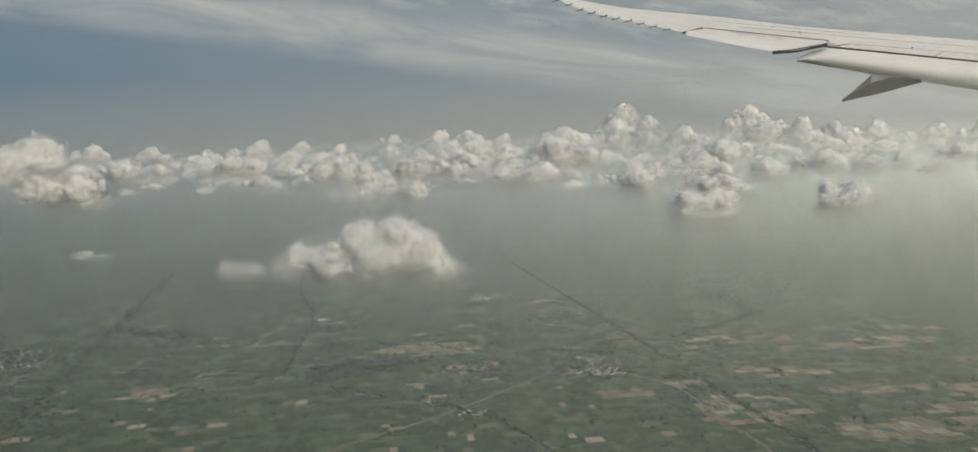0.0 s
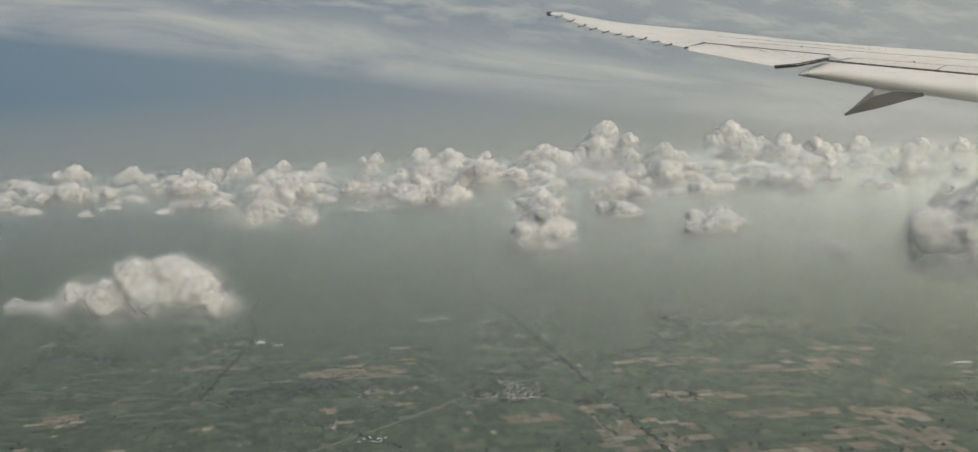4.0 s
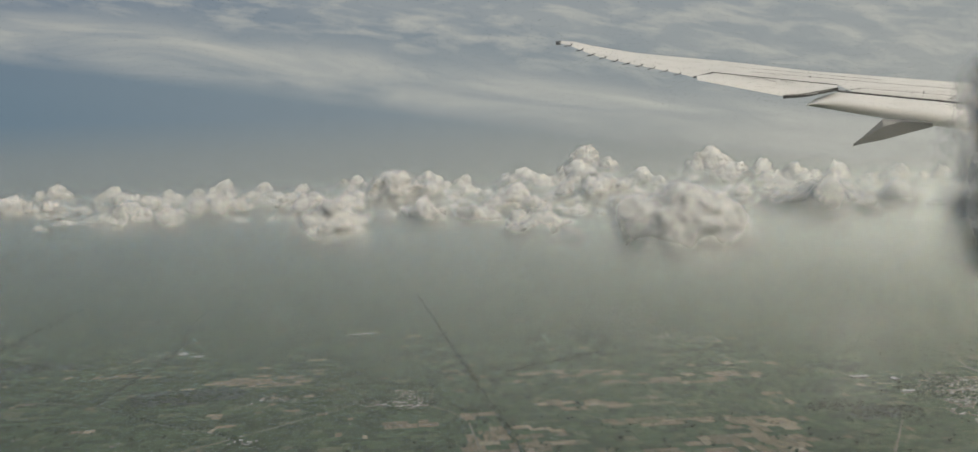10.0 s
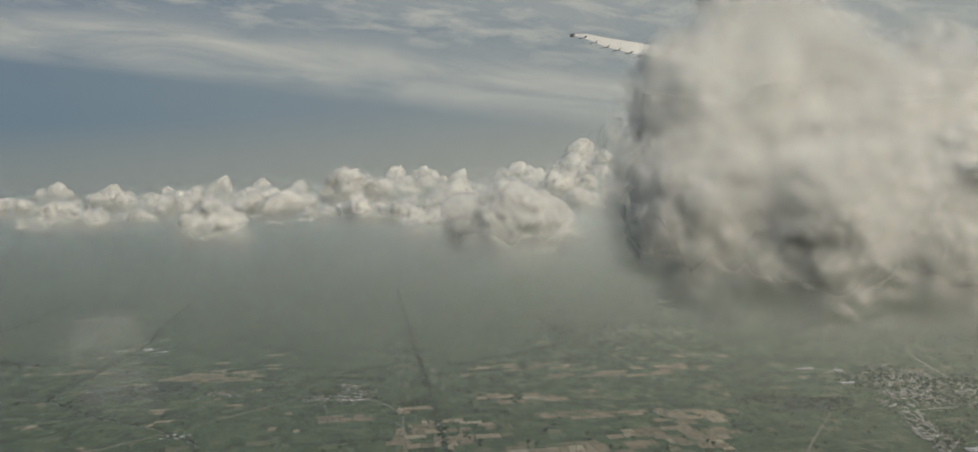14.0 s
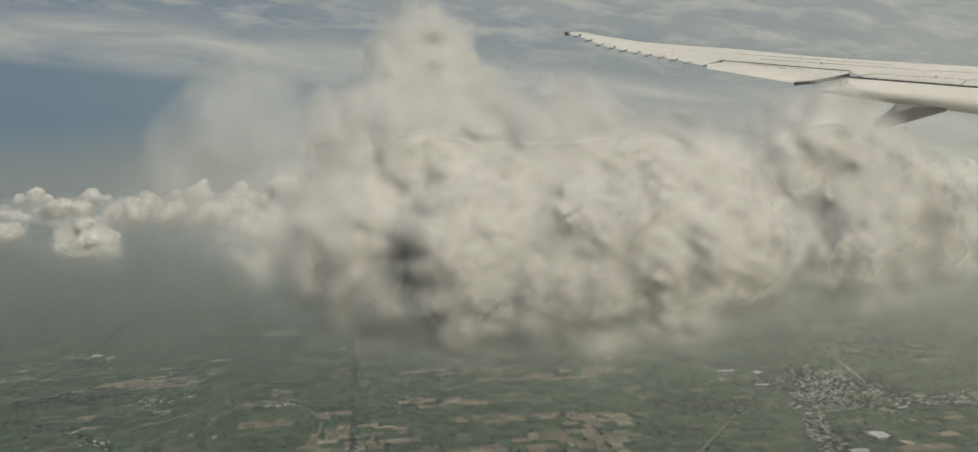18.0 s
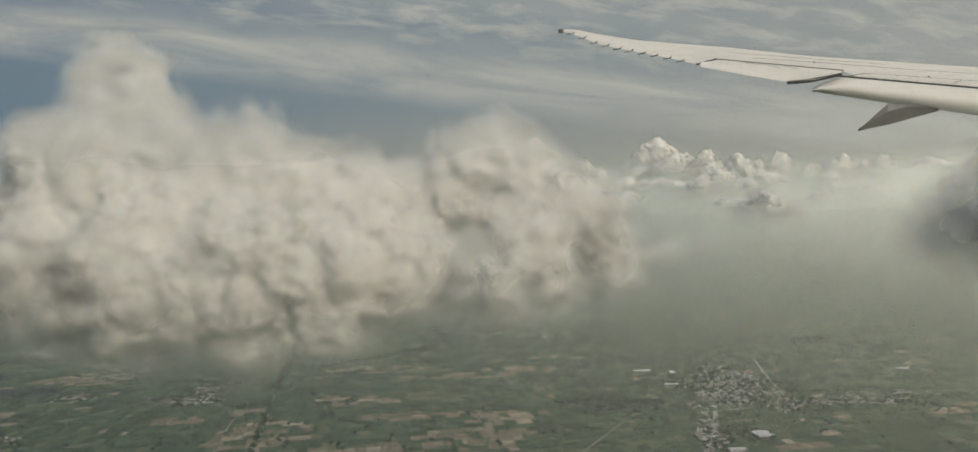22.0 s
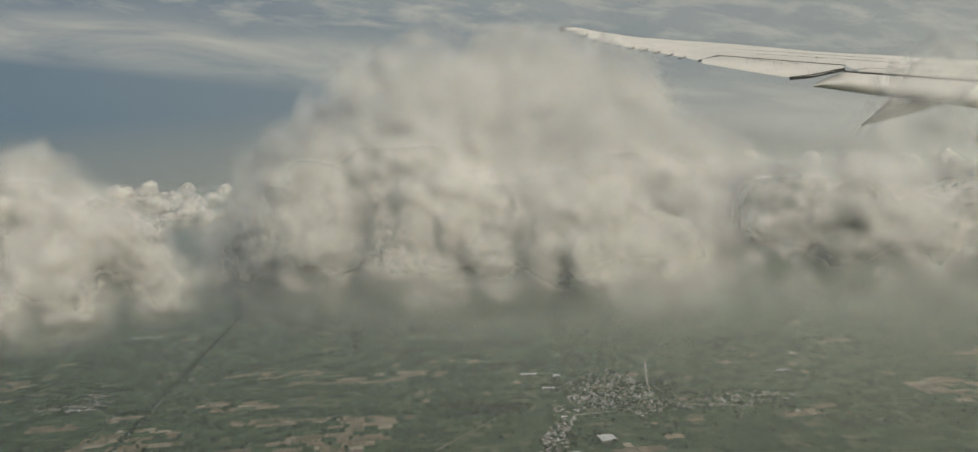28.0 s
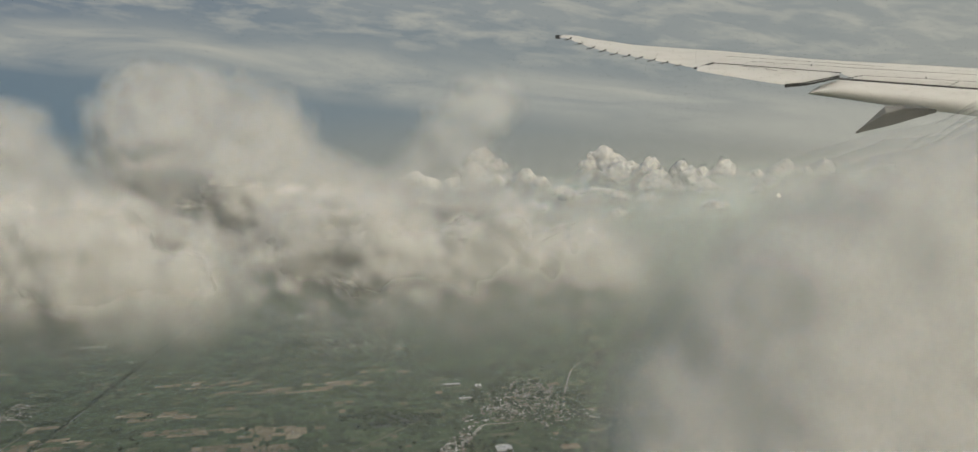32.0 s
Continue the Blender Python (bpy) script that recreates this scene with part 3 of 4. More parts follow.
LEAD = [(1.5, 4.655), (1.91, 4.635), (2.48, 4.49), (3.73, 4.24), (4.97, 4.08), (6.4, 3.91), (9.0, 3.53), (11.1, 3.30), (13.95, 2.99), (17.5, 2.60)]
TRAIL = [(1.5, 4.59), (1.76, 4.54), (2.47, 4.22), (3.22, 4.0), (4.34, 3.75), (5.49, 3.46), (6.08, 3.585), (7.33, 3.42), (9.80, 3.09), (9.95, 2.92), (12.94, 2.50), (17.5, 1.92)]
panel("main_panel", LEAD, TRAIL, np.concatenate([np.linspace(1.5, 6.08, 24), np.linspace(6.2, 17.5, 26)]), PAINT, 1.0, 0.05, 0.25, 0.1, "white painted upper wing skin", 9)
panel("wing_tip", [(1.40, 4.66), (1.9, 4.645)], [(1.40, 4.545), (1.9, 4.52)], np.linspace(1.40, 1.56, 4), DARK, 0.5, 0.02, 0.1, 0.0, "small dark wing tip fitting", 3)
aileron = panel("aileron", [(5.75, 3.52), (6.1, 3.57), (7.33, 3.405), (9.85, 3.075)], [(5.52, 3.38), (7.33, 2.98), (8.19, 2.80), (9.0, 2.83), (9.85, 3.0)], np.linspace(5.62, 9.8, 26), PAINT, 0.0, -0.5, 0.12, 0.12, "white drooped aileron", 6)
flap = panel("flap", [(8.88, 2.53), (9.2, 2.72), (9.8, 2.875), (12.94, 2.475), (17.5, 1.90)], [(8.88, 2.50), (11.16, 2.05), (12.63, 1.79), (13.95, 1.55), (17.5, 0.95)], np.concatenate([np.linspace(8.88, 10, 9), np.linspace(10.3, 17.5, 18)]), PAINT, -0.25, -0.46, 0.2, 0.22, "white extended trailing-edge flap", 8)
panel("spoiler", [(10.52, 2.96), (13.25, 2.655)], [(10.05, 2.90), (13.0, 2.53)], np.linspace(10.3, 13.0, 10), PAINT, -0.02, -0.12, 0.05, 0.02, "white flush spoiler panel", 4)
panel("spoiler", [(13.3, 2.645), (17.5, 2.17)], [(13.05, 2.52), (17.5, 1.96)], np.linspace(13.12, 17.5, 10), PAINT, -0.02, -0.12, 0.05, 0.02, "white flush spoiler panel", 4)
strip("gap", [(9.78, 2.905), (12.94, 2.505), (17.5, 1.93)], 0.055, -0.16, DARK, "dark slot ahead of the flap")
strip("gap", [(6.05, 3.582), (7.33, 3.412), (9.87, 3.08)], 0.022, -0.06, DARK, "dark aileron hinge line")
strip("gap", [(5.5, 3.435), (5.8, 3.50), (6.12, 3.575)], 0.05, -0.08, DARK, "dark aileron end gap")
end_plate = panel("end_plate", [(8.19, 2.83), (8.81, 2.86), (9.85, 3.02)], [(8.19, 2.74), (8.81, 2.77), (9.85, 2.93)], np.linspace(8.19, 9.82, 12), GREY, -0.52, -0.45, 0.05, 0.0, "grey aileron end plate", 3)
lip = strip("lip", [(8.19, 2.735), (8.85, 2.765), (9.85, 2.93)], 0.022, -0.56, DARK, "dark lower lip")
end_plate.parent = lip.parent = aileron
strip("seam", [(10.52, 2.965), (13.28, 2.66), (17.5, 2.18)], 0.014, -0.14, SEAM)
strip("seam", [(7.2, 3.56), (9.0, 3.36), (11.5, 3.06), (13.95, 2.80), (17.5, 2.40)], 0.012, 0.1, SEAM)
strip("seam", [(6.5, 3.75), (8.2, 3.55), (11.1, 3.20)], 0.010, 0.2, SEAM)
strip("seam", [(13.02, 2.53), (13.3, 2.65)], 0.02, -0.14, DARK)
strip("seam", [(10.05, 2.91), (10.52, 2.975)], 0.02, -0.14, DARK)
for a, b, drop in ((6.9, 7.5, 0.05), (7.55, 8.0, 0.10), (8.1, 8.5, 0.07)):
    strip("stain", [(a, along_line([(6.05, 3.582), (7.33, 3.412), (9.87, 3.08)], a) - 0.03), (b, along_line([(6.05, 3.582), (7.33, 3.412), (9.87, 3.08)], b) - drop)], 0.016, -0.2, SEAM, "faint grey grease streak")
for k in range(10):
    a = 1.78 + 0.33 * k + 0.012 * k * k * 0.3
    b = along_line(TRAIL, a)
    bm = bmesh.new()
    q = [at(a + 0.10, b + 0.012, -0.05), at(a + 0.10, b - 0.015, -0.05), at(a - 0.13, b - 0.055, -0.25), at(a - 0.13, b - 0.035, -0.25), at(a + 0.14, b + 0.03, -0.1), at(a + 0.05, b + 0.03, -0.1)]
    vs = [bm.verts.new(p) for p in q] + [bm.verts.new((p[0], p[1] + 0.02, p[2])) for p in q]
    for f in ((0, 1, 2, 3), (9, 8, 7, 6), (0, 3, 9, 6), (1, 7, 8, 2), (2, 8, 9, 3), (0, 4, 5), (6, 11, 10), (0, 6, 10, 4), (5, 11, 6, 0)):
        bm.faces.new([vs[i] for i in f])
    part("static_wick", bm, DARK, wing, "thin dark static discharge wick")
for a, b in ((9.0, 3.36), (12.35, 2.80)):
    bm = bmesh.new()
    bmesh.ops.create_cone(bm, segments=8, radius1=0.03, radius2=0.015, depth=0.05, cap_ends=True, matrix=Matrix.Translation(at(a, b, -0.16)))
    part("fitting", bm, DARK, wing)
bm = bmesh.new()
tipv = bm.verts.new(at(10.25, 1.30, -1.5))
tip2 = bm.verts.new(at(10.27, 1.25, -1.45))
rows_f = []
for a, t_, m_, l_, bk in ((10.55, 1.53, 1.50, 1.31, -1.42), (11.14, 2.03, 1.80, 1.41, -1.25), (11.70, 2.02, 1.93, 1.54, -1.05), (12.2, 1.95, 1.90, 1.66, -0.85), (12.63, 1.86, 1.84, 1.76, -0.7)):
    rows_f.append([bm.verts.new(at(a, t_, bk + 0.12)), bm.verts.new(at(a, m_, bk)), bm.verts.new(at(a, l_, bk + 0.05)), bm.verts.new(at(a, (t_ + l_) / 2, bk + 0.45))])
for r0, r1 in zip(rows_f, rows_f[1:]):
    for c in range(4):
        bm.faces.new((r0[c], r0[(c + 1) % 4], r1[(c + 1) % 4], r1[c]))
bm.faces.new((tipv, rows_f[0][1], rows_f[0][0]))
bm.faces.new((tipv, tip2, rows_f[0][2], rows_f[0][1]))
bm.faces.new((tip2, rows_f[0][3], rows_f[0][2]))
bm.faces.new((tipv, rows_f[0][0], rows_f[0][3], tip2))
bm.faces.new(rows_f[-1])
bmesh.ops.recalc_face_normals(bm, faces=bm.faces)
part("flap_fairing", bm, GREY, wing, "pointed grey flap track fairing")
tagged(wing, "long white airliner wing with drooped flap and grey fairing", "airplane wing")

# ---- haze in the air below the clouds ----
def haze_layer():
    whole = empty("haze", (0, 0, 0))
    rise = (0.0, 5.0, 9.0, 12.0, 15.0, 18.0, 21.0, 24.0, 28.0)
    y, k = 26.0, 0
    while y < 1500:
        step = 0.12 * y
        cover = HAZE_RATE * step
        cols = np.linspace(-3.0 * y - 40, 3.0 * y + 110, 9)
        top = 1.0 + 0.10 * math.sin(k * 1.7)
        verts = [(x, y, z * top) for z in rise for x in cols]
        last = rise[-1]
        dens = [0.0 if z == last else 1 - math.exp(-cover * math.exp(-(z / 18.0) ** 3.2)) for z in rise for x in cols]
        faces = [(r * 9 + c, r * 9 + c + 1, r * 9 + c + 10, r * 9 + c + 9) for r in range(len(rise) - 1) for c in range(8)]
        mesh_object("haze_bank", verts, faces, HAZE, whole, True, dens)
        y += step
        k += 1
    return tagged(whole, "thin grey-green haze hanging over the farmland", "haze", kind="stuff")


HAZE_RATE = 0.0072
haze_layer()

# ---- clouds ----
NEAR_LAYERS = [(-0.85, 0.7), (-0.6, 0.42), (-0.42, 0.36), (-0.28, 0.3), (-0.16, 0.24), (-0.05, 0.19), (0.06, 0.14), (0.18, 0.09), (0.36, 0.045)]
SMALL_LAYERS = [(-0.45, 0.85), (-0.25, 0.5), (-0.1, 0.38), (0.03, 0.28), (0.16, 0.18), (0.32, 0.08)]
cloud("cumulus_cloud", [
    (34.1, 21, 24.6, 0.7), (35.5, 21, 24.6, 0.78), (34.8, 21, 24.9, 0.68), (34.4, 21, 23.5, 1.08), (35.8, 21, 23.4, 1.08), (33.0, 20.5, 22.3, 1.5), (34.6, 20.5, 22.0, 1.76), (36.7, 20.5, 22.0, 1.5),
    (38.3, 20.5, 22.0, 1.45), (39.9, 20.5, 21.4, 1.5), (41.3, 20.5, 20.9, 1.5), (43.2, 21, 21.4, 1.13), (44.8, 21.5, 22.5, 0.8), (44.2, 21.5, 21.8, 1.0),
    (45.4, 21.5, 21.3, 1.06), (46.6, 22, 20.5, 1.2), (47.5, 22.5, 19.7, 1.1), (47.9, 22.5, 18.9, 0.77), (33.2, 20, 20.0, 1.97), (35.9, 19.5, 19.7, 2.2),
    (38.3, 19.5, 19.5, 2.14), (40.5, 19.5, 19.4, 1.83), (42.0, 20, 19.5, 1.55), (45.4, 21, 19.8, 1.35), (44.5, 19.5, 18.9, 0.73), (46.0, 21, 18.8, 0.97),
] + [(33.6, 19.6, 18.7, 1.3), (35.8, 19.0, 18.3, 1.4), (38.3, 19.0, 18.3, 1.35), (40.4, 19.2, 18.5, 1.15), (42.0, 19.6, 18.8, 0.9), (35.6, 18.6, 19.6, 1.3), (33.6, 19.2, 19.8, 1.2)], 15.8, 0.115, 1.5, 0.34, NEAR_LAYERS, (CLOUD_CORE, CLOUD_VEIL), "huge soft white cumulus cloud with rounded heaps and a frayed base", seed=3.1, fade=2.6, airy=(21.5, 23.0, 0.36))
cloud("cumulus_cloud", [(33.2, 12.5, 21.9, 1.15), (32.7, 12.5, 22.4, 0.85), (33.9, 12.5, 21.2, 1.05), (32.1, 12.5, 21.5, 1.05), (33.0, 12.5, 20.6, 0.95)],
      17.9, 0.09, 1.3, 0.25, NEAR_LAYERS, (CLOUD_VEIL, CLOUD_VEIL), "soft grey-white cloud shoulder drifting into wisps below", seed=6.2, fade=2.4, thin=0.4, airy=(20.6, 21.5, 0.38))
cloud("cumulus_cloud", [(48.9, 23, 19.1, 0.5), (49.5, 23, 19.3, 0.42), (50.4, 23.5, 19.4, 0.28), (50.9, 23.5, 19.4, 0.16)],
      18.0, 0.09, 0.8, 0.2, SMALL_LAYERS, (CLOUD_CORE, CLOUD_VEIL), "thin pale wisp trailing from the big cloud", seed=2.2, fade=1.2, thin=0.3)
cloud("cumulus_cloud", [
    (58.5, 17.5, 23.3, 1.92), (57.2, 12, 22.5, 1.54), (56.0, 12, 22.1, 1.49), (54.9, 12, 22.1, 1.0), (60.3, 17.5, 22.7, 1.85), (61.7, 17.5, 21.5, 1.70),
    (62.6, 17.5, 20.7, 1.49), (57.3, 11.5, 21.1, 1.44), (59.2, 11.5, 21.0, 1.53), (55.3, 11.5, 21.0, 1.14), (60.7, 11.5, 20.5, 0.97), (56.6, 11, 20.5, 0.75),
    (58.1, 11, 20.3, 0.75), (56.0, 11.5, 23.4, 0.5), (57.1, 11.5, 23.4, 0.5), (63.0, 12.5, 20.8, 1.13), (64.3, 12.5, 20.8, 1.13), (65.4, 12.5, 20.6, 1.07),
    (66.3, 12.5, 20.7, 1.0), (67.7, 13, 20.4, 0.99), (68.6, 13, 20.1, 0.66), (53.8, 13, 20.5, 0.9), (53.1, 13.6, 20.2, 0.65),
], 18.2, 0.1, 1.2, 0.27, NEAR_LAYERS, (CLOUD_CORE, CLOUD_VEIL), "broad domed white cumulus cloud with soft greyish shading", seed=8.7, fade=1.9, airy=(21.8, 23.0, 0.32))
cloud("cumulus_cloud", [(65.7, 13, 22.8, 0.8), (66.3, 13, 23.3, 0.7), (65.0, 13, 22.1, 0.7), (65.9, 13, 22.0, 0.88)],
      20.6, 0.1, 1.1, 0.28, SMALL_LAYERS, (CLOUD_CORE, CLOUD_VEIL), "thin turret of cloud rising beside the dome", seed=4.9, fade=1.4, thin=0.17)
cloud("cumulus_cloud", [(-3.6, 36, 17.9, 1.2), (-2.1, 36, 18.1, 1.08), (-5.3, 36, 17.7, 1.0), (-6.5, 36, 17.9, 0.68), (-1.2, 36, 17.5, 0.77), (-2.7, 36, 18.8, 0.77), (-4.3, 36, 18.6, 0.77), (-0.3, 36, 17.4, 0.34)],
      15.9, 0.11, 1.1, 0.28, SMALL_LAYERS, (CLOUD_CORE, CLOUD_VEIL), "small lone white cloud with ragged edges over the fields", seed=1.4, fade=1.8, thin=0.7)
cloud("cumulus_cloud", [(28.7, 37.5, 18.9, 1.75), (29.6, 37.5, 18.3, 1.37), (27.7, 37.5, 18.7, 1.37), (27.0, 37.5, 19.4, 0.95), (28.7, 37.5, 19.9, 1.0), (29.1, 37.5, 17.6, 1.0), (27.9, 37.5, 17.6, 0.8), (30.1, 37.5, 19.1, 0.87), (26.4, 37.5, 18.2, 0.6), (31.0, 37.3, 18.4, 0.6)],
      16.2, 0.12, 1.3, 0.3, SMALL_LAYERS, (CLOUD_CORE, CLOUD_VEIL), "compact rounded white cloud puff", seed=7.3, fade=2.4, thin=0.75)


def puff(place, half, rise, seed, thin=1.0, label="soft rounded white cloud puff rising out of the haze"):
    """A smaller cumulus of that half width and half height."""
    r = random.Random(seed)
    x, y, z = place
    lumps = []
    for k in range(8):
        s = r.uniform(-0.72, 0.72)
        h = rise * r.uniform(0.45, 0.8) * (1 - 0.35 * abs(s))
        lumps.append((x + half * s, y + r.uniform(-0.4, 0.4) * half, z + rise * r.uniform(-0.3, 0.4) * (1 - abs(s)), h))
    q = min(rise, 3.0)
    layers = [(d * q, v) for d, v in ((-0.3, 0.8), (-0.16, 0.5), (-0.04, 0.38), (0.07, 0.25), (0.2, 0.12))]
    far = y > 80
    cloud("cumulus_cloud", lumps, z - 1.1 * rise, rise / 10, rise * 0.75, rise * 0.26, layers, (FAR_CORE, FAR_VEIL) if far else (CLOUD_CORE, CLOUD_VEIL), label, thin, seed * 1.7, 5, "cloud puffs", rise * 1.3, carve=0.6)


for k, (x, y, z, half, rise, thin) in enumerate((
        (-20.7, 132, 19.0, 4.9, 2.5, 0.8), (-8.3, 72, 18.8, 3.7, 1.5, 0.4), (11.8, 49, 18.5, 1.3, 1.5, 0.45), (-1.1, 150, 19.9, 4.6, 2.5, 0.9), (12.7, 84, 18.4, 2.5, 1.6, 0.6), (19.0, 73, 18.3, 1.3, 1.2, 0.6),
        (23.2, 59, 18.2, 1.7, 1.3, 0.6), (37.1, 121, 17.9, 2.8, 1.8, 0.45), (53.3, 150, 17.9, 4.5, 2.2, 0.5), (-43.2, 150, 19.7, 5.1, 2.3, 0.7), (-56.4, 141, 19.6, 5.8, 2.1, 0.8), (-9.7, 141, 18.8, 4.8, 2.1, 0.6))):
    puff((x, y, z), half * 1.3, rise * 1.15, k + 1, min(1.0, thin * 1.7))
for k, (x, y, z, half, rise, thin) in enumerate((
        (77.1, 150, 19.0, 6.0, 2.2, 0.5), (24.0, 41, 18.3, 0.8, 0.5, 0.2), (-30.2, 60.0, 21.7, 1.7, 2.1, 0.9), (-27.0, 61.0, 19.6, 3.0, 1.3, 0.8), (42.3, 60.0, 19.0, 4.6, 2.0, 0.4), (58.1, 45.0, 19.3, 1.5, 1.0, 0.25),
        (3.5, 88, 19.3, 3.0, 1.7, 0.7), (9.0, 110, 20.6, 4.5, 2.2, 0.8), (22.0, 95, 19.0, 3.6, 1.8, 0.6), (32.0, 135, 20.0, 6.0, 2.4, 0.7), (48.0, 110, 18.6, 5.0, 1.8, 0.4))):
    puff((x, y, z), half * 1.3, rise * 1.15, k + 21, min(1.0, thin * 1.5))
for k, (x, y, z, half, rise, thin) in enumerate(((-9.5, 38.0, 17.2, 1.2, 0.6, 0.22), (-17.4, 42.0, 17.6, 1.1, 0.5, 0.12), (25.2, 9.0, 18.9, 0.09, 0.5, 0.035), (25.25, 9.2, 18.3, 0.1, 0.4, 0.03))):
    puff((x, y, z), half, rise, k + 61, thin, "thin ragged wisp of cloud over the fields")
cloud("fog_bank", [(69.0, 1.6, 20.7, 1.0), (69.9, 1.6, 21.1, 1.0), (68.3, 1.8, 20.0, 0.8), (70.8, 1.6, 20.7, 1.2), (69.2, 1.6, 19.6, 1.0), (70.4, 1.6, 19.4, 1.2), (71.0, 1.7, 21.4, 0.9), (68.4, 1.7, 19.2, 0.8)], 17.6, 0.11, 1.3, 0.16, [(-0.5, 0.32), (-0.25, 0.3), (-0.05, 0.24), (0.12, 0.17), (0.32, 0.09)], (CLOUD_CORE, CLOUD_VEIL), "thin grey-white fog bank close below the wing", 0.8, 4.4, 3, "cloud puffs", 0.8)


def far_cumulus(seed):
    """One template heap about 20 m wide and 12 m high with a flat base, standing on z = 0."""
    r = random.Random(seed)
    lumps = [(r.uniform(-7.5, 7.5), r.uniform(-3, 3), 2.5, r.uniform(2.0, 3.6)) for _ in range(7)]
    for x, y, z, s in lumps[:6]:
        lumps.append((x * 0.75 + r.uniform(-1, 1), y * 0.7, z + s * 0.9 + r.uniform(0, 1.2), s * r.uniform(0.5, 0.75)))
    top = r.uniform(-3, 3)
    lumps += [(top, 0, 5.6, 3.0), (top + r.uniform(-1.5, 1.5), 0, 7.8, 2.6), (top + r.uniform(-3.5, 3.5), -0.5, 6.6, 2.0)]
    return cloud("cumulus_cloud", lumps, 0.6, 0.25, 2.2, 0.6, [(-0.35, 0.95), (-0.05, 0.5), (0.2, 0.3), (0.45, 0.14)], (FAR_CORE, FAR_VEIL), "small bright cumulus heap in the distant cloud bank", group="distant cloud bank", seed=seed * 2.3, octaves=5, fade=7.0, blend=3.6, carve=0.55)


templates = [far_cumulus(k) for k in range(8)]
rnd = random.Random(41)
# the bank's heaps: x, y, top, width
BANK = ((-175, 320, 25.2, 17.6), (-148, 300, 23.3, 18.6), (-146, 330, 28.3, 13.6), (-126, 330, 27.2, 15.8), (-106, 330, 25.3, 12.4), (-92, 345, 29.1, 16.5), (-75, 345, 27.6, 11.8), (-61, 345, 26.6, 11.7), (-40, 350, 29.3, 9.5), (-23, 337, 30.6, 13.7), (-11, 340, 30.3, 13.7), (0, 345, 28.4, 11.7),
        (24, 340, 31.1, 23.0), (46, 360, 39.5, 18.2), (56, 345, 33.1, 9.3), (65, 330, 29.5, 17.8), (98, 360, 37.4, 21.7), (111, 345, 31.8, 13.9))
BANK_EAST = ((125, 345, 29.4, 13.9), (139, 345, 29.8, 16.1), (159, 345, 28.5, 18.4), (177, 345, 27.5, 13.8), (213, 345, 26.6, 11.6), (230, 345, 27.2, 16.2))
spots = []
for x, y, top, width in BANK + BANK_EAST:
    wide = width / 14.5
    high = min(1.25 * wide, (top - 13.5) / 10.5)
    if top - 10.5 * high > 16:
        spots.append((x + rnd.uniform(-3, 3), y - 6, 13.0, wide * 1.35, (top - 13.0) * 0.072))
    spots.append((x, y, top - 10.5 * high, wide, high))
for y0, base, size, chance, reach_x in ((255, 14.0, 0.6, 0.85, 80), (300, 14.5, 0.75, 0.8, 95), (410, 15.5, 0.9, 0.6, 75), (205, 14.2, 0.45, 0.75, 70), (165, 14.6, 0.34, 0.6, 55)):
    x = -0.62 * y0
    while x < 0.5 * y0 + 70:
        grow = size * rnd.uniform(0.6, 1.25)
        if rnd.random() < chance * (1.0 if x < reach_x else 0.35):
            spots.append((x, y0 + rnd.uniform(-18, 18), base + rnd.uniform(-1.0, 1.0), grow * 1.25, grow * rnd.uniform(0.7, 1.0)))
        x += 13 * grow * rnd.uniform(0.9, 1.7)
spots = [pose(x, y, z, 0, 0, rnd.uniform(-30, 30)) @ Matrix.Diagonal((wide, wide, high, 1)) for x, y, z, wide, high in spots]
for m in spots[8:]:
    copy_thing(templates[rnd.randrange(8)], m)
for ob, m in zip(templates, spots):
    ob.matrix_basis = m

# ---- field plots, row by row along the canal's grid ----
def slab_arrays():
    v = [(x, y, 0) for x, y in ((-0.5, -0.5), (0.5, -0.5), (0.5, 0.5), (-0.5, 0.5))] + [(x, y, 1) for x, y in ((-0.475, -0.47), (0.475, -0.47), (0.475, 0.47), (-0.475, 0.47))]
    return v, [(4, 5, 6, 7), (0, 1, 5, 4), (1, 2, 6, 5), (2, 3, 7, 6), (3, 0, 4, 7)]


SLAB_V, SLAB_F = slab_arrays()
TAN_SPOTS = ((37.5, 80.8, 9.0, 1.3), (43.0, 79.0, 4.0, 2.2), (31.0, 69.5, 5.0, 3.0), (-7.1, 101.4, 5.5, 3.6), (-0.7, 93.6, 4.5, 1.2), (97.5, 85.5, 3.4, 4.6), (21.5, 75.5, 4.5, 4.5), (18.0, 84.0, 2.0, 1.4), (40.0, 73.0, 5.0, 3.5), (12, 81, 2.6, 1.6), (28, 88, 5, 2.0), (-32.0, 84.5, 3.0, 2.0), (66.0, 68.5, 2.2, 1.4), (82.0, 78.0, 1.6, 1.2), (36, 98, 7, 1.5), (-24, 106, 5, 1.4), (28, 103, 6, 2), (46, 101, 5, 1.5))
# cloud shadows put into plot colour; the last spot darkens ground at the trees
SHADED_SPOTS = ((-13.5, 94.0, 5.5, 4.0), (-10.0, 96.0, 3.0, 2.5), (-41.0, 113.0, 9.0, 2.4), (53.0, 83.0, 3.0, 2.5))
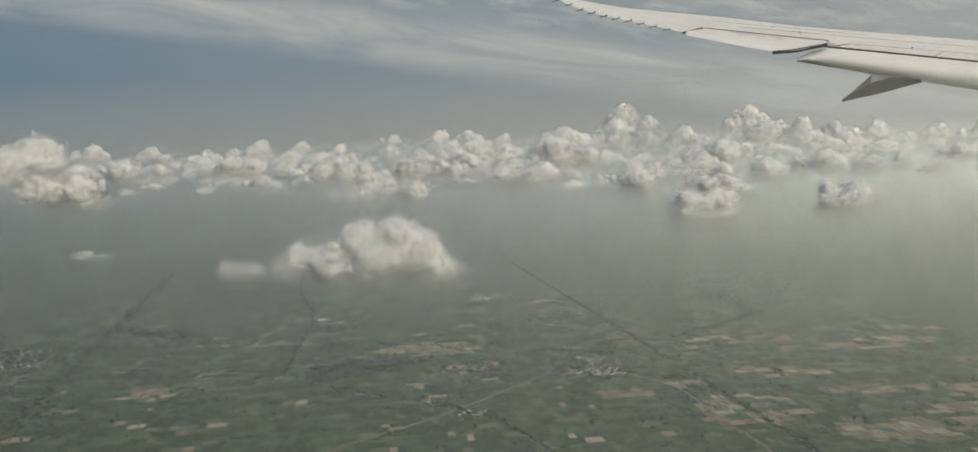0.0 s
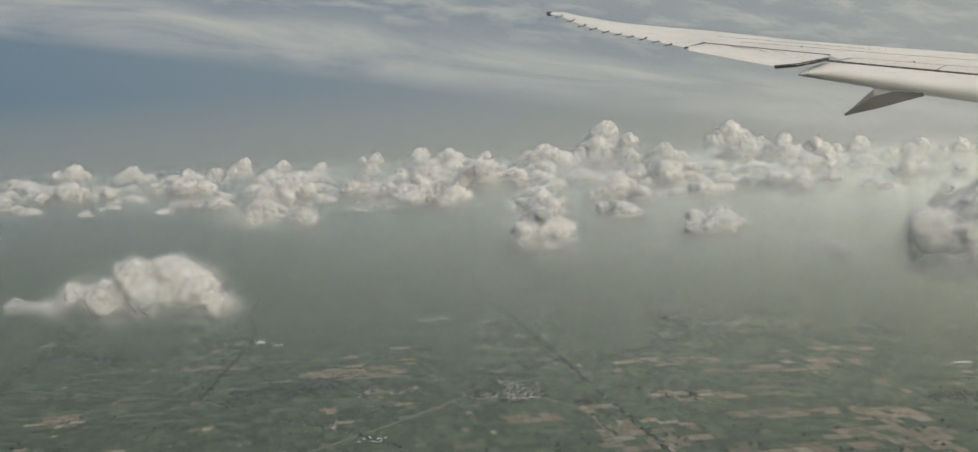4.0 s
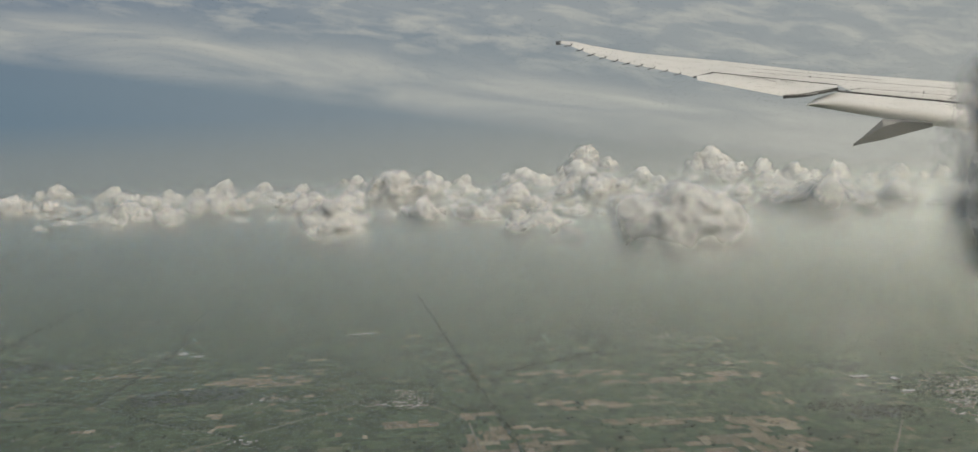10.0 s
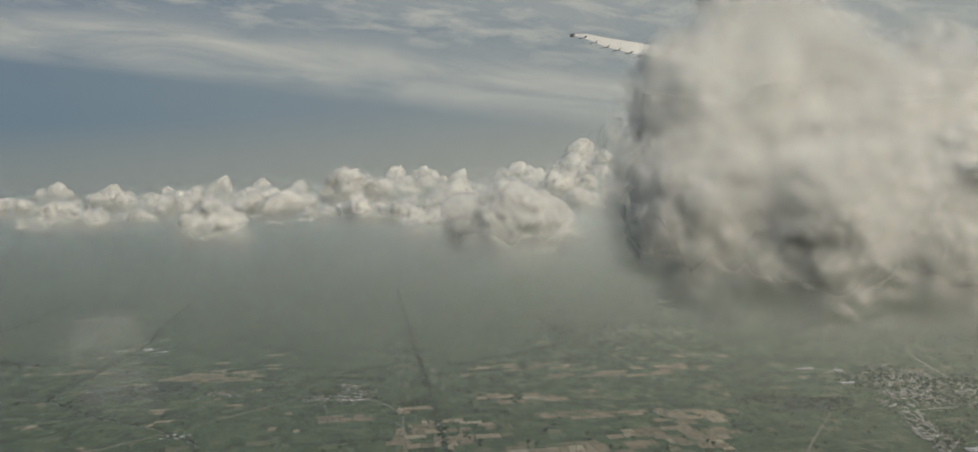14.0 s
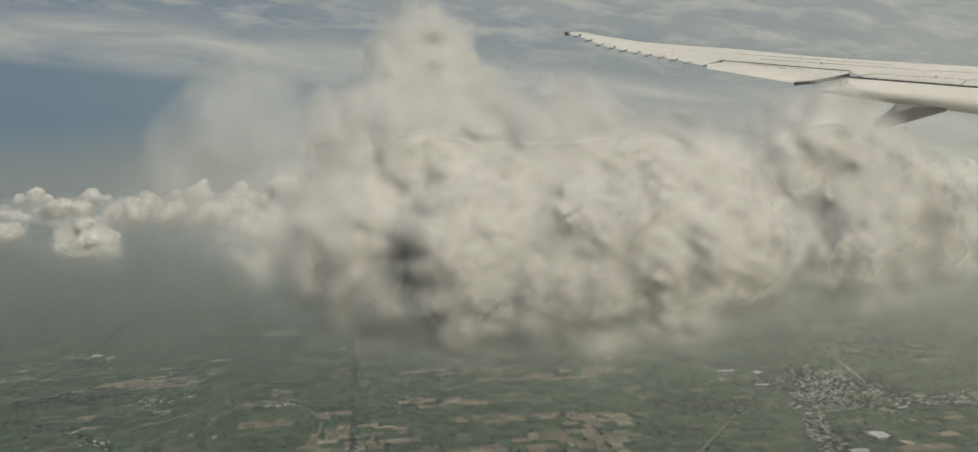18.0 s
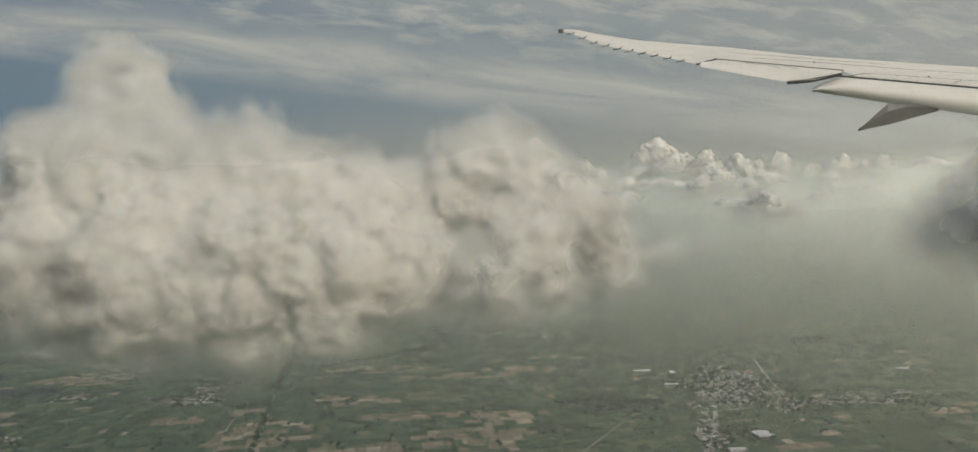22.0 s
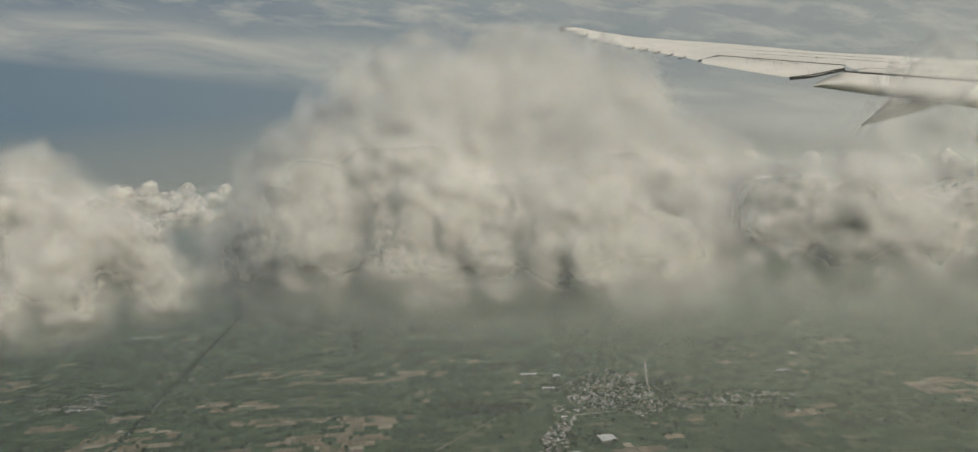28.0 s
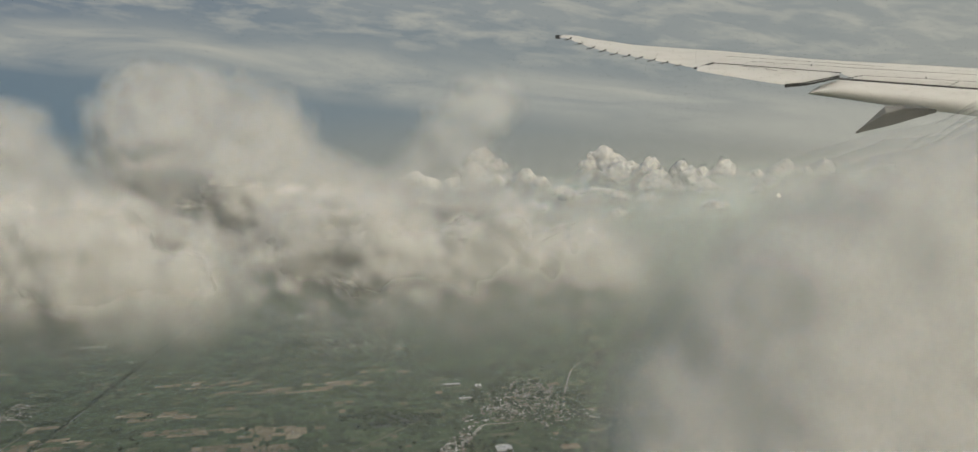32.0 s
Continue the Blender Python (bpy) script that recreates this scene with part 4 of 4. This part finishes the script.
SHADED_FIELD = solid_material("shaded_field", [(0.0, (0.018, 0.026, 0.026)), (0.6, (0.026, 0.036, 0.036)), (1.0, (0.04, 0.052, 0.045))], 0.3, 0.7, 0.0, 0.5)
BARE = solid_material("bare_field", [(0.0, (0.115, 0.10, 0.065)), (0.45, (0.18, 0.145, 0.095)), (0.75, (0.25, 0.20, 0.135)), (1.0, (0.32, 0.275, 0.20))], 0.5, 0.95, 0.0, 0.75)
frng = random.Random(17)
turn = math.atan2(0.18, 0.984)
cu, su = math.cos(turn), math.sin(turn)
heaps = {0: ([], []), 1: ([], []), 2: ([], [])}
near = {0: bpy.data.meshes.new("field_plot"), 1: bpy.data.meshes.new("field_plot")}
for k, mat in ((0, FIELD), (1, BARE)):
    near[k].from_pydata(SLAB_V, [], SLAB_F)
    near[k].materials.append(mat)
made = 0
v = -12.0
while v < 200:
    row = frng.uniform(0.8, 1.55) * (1 + max(0, v - 40) / 160)
    u = -0.62 * (v + 65) - 45
    shift = 0.0
    while u < 0.62 * (v + 65) + 75:
        length = frng.choice((0.6, 0.8, 1.0, 1.3, 1.9)) * frng.uniform(0.8, 1.2) * (1 + max(0, v - 40) / 160)
        x, y = 23.2 + (u + length / 2) * cu - (v + row / 2) * su, 64.7 + (u + length / 2) * su + (v + row / 2) * cu
        tan = frng.random() < 0.025
        for cx, cy, rx, ry in TAN_SPOTS:
            if ((x - cx) / rx) ** 2 + ((y - cy) / ry) ** 2 < 1:
                tan = frng.random() < 0.72
        for cx, cy, rx, ry in SHADED_SPOTS:
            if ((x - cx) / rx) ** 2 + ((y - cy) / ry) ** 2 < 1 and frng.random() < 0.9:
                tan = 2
        rise = frng.uniform(0.015, 0.04)
        gap = frng.uniform(0.06, 0.16)
        if y > 60 and frng.random() < 0.93:
            if tan < 2 and y < 70.5 and -28 < x < 92 and made < 300 and frng.random() < 0.55:
                ob = new("field_plot", near[int(tan)])
                ob.parent = ground
                ob.matrix_basis = pose(x, y, 0.004, 0, 0, math.degrees(turn)) @ Matrix.Diagonal((length - gap, row - gap, rise, 1))
                made += 1
            else:
                vs, fs = heaps[int(tan)]
                o = len(vs)
                for a, b, c in SLAB_V:
                    a, b = a * (length - gap), b * (row - gap)
                    vs.append((x + a * cu - b * su, y + a * su + b * cu, 0.004 + c * rise))
                fs += [tuple(i + o for i in f) for f in SLAB_F]
        u += length
    v += row
for k, mat, label in ((0, FIELD, "patchwork of green crop fields with dark balks"), (1, BARE, "bare tan harvested plots among green fields"), (2, SHADED_FIELD, "field plots coloured dark as under cloud shadow")):
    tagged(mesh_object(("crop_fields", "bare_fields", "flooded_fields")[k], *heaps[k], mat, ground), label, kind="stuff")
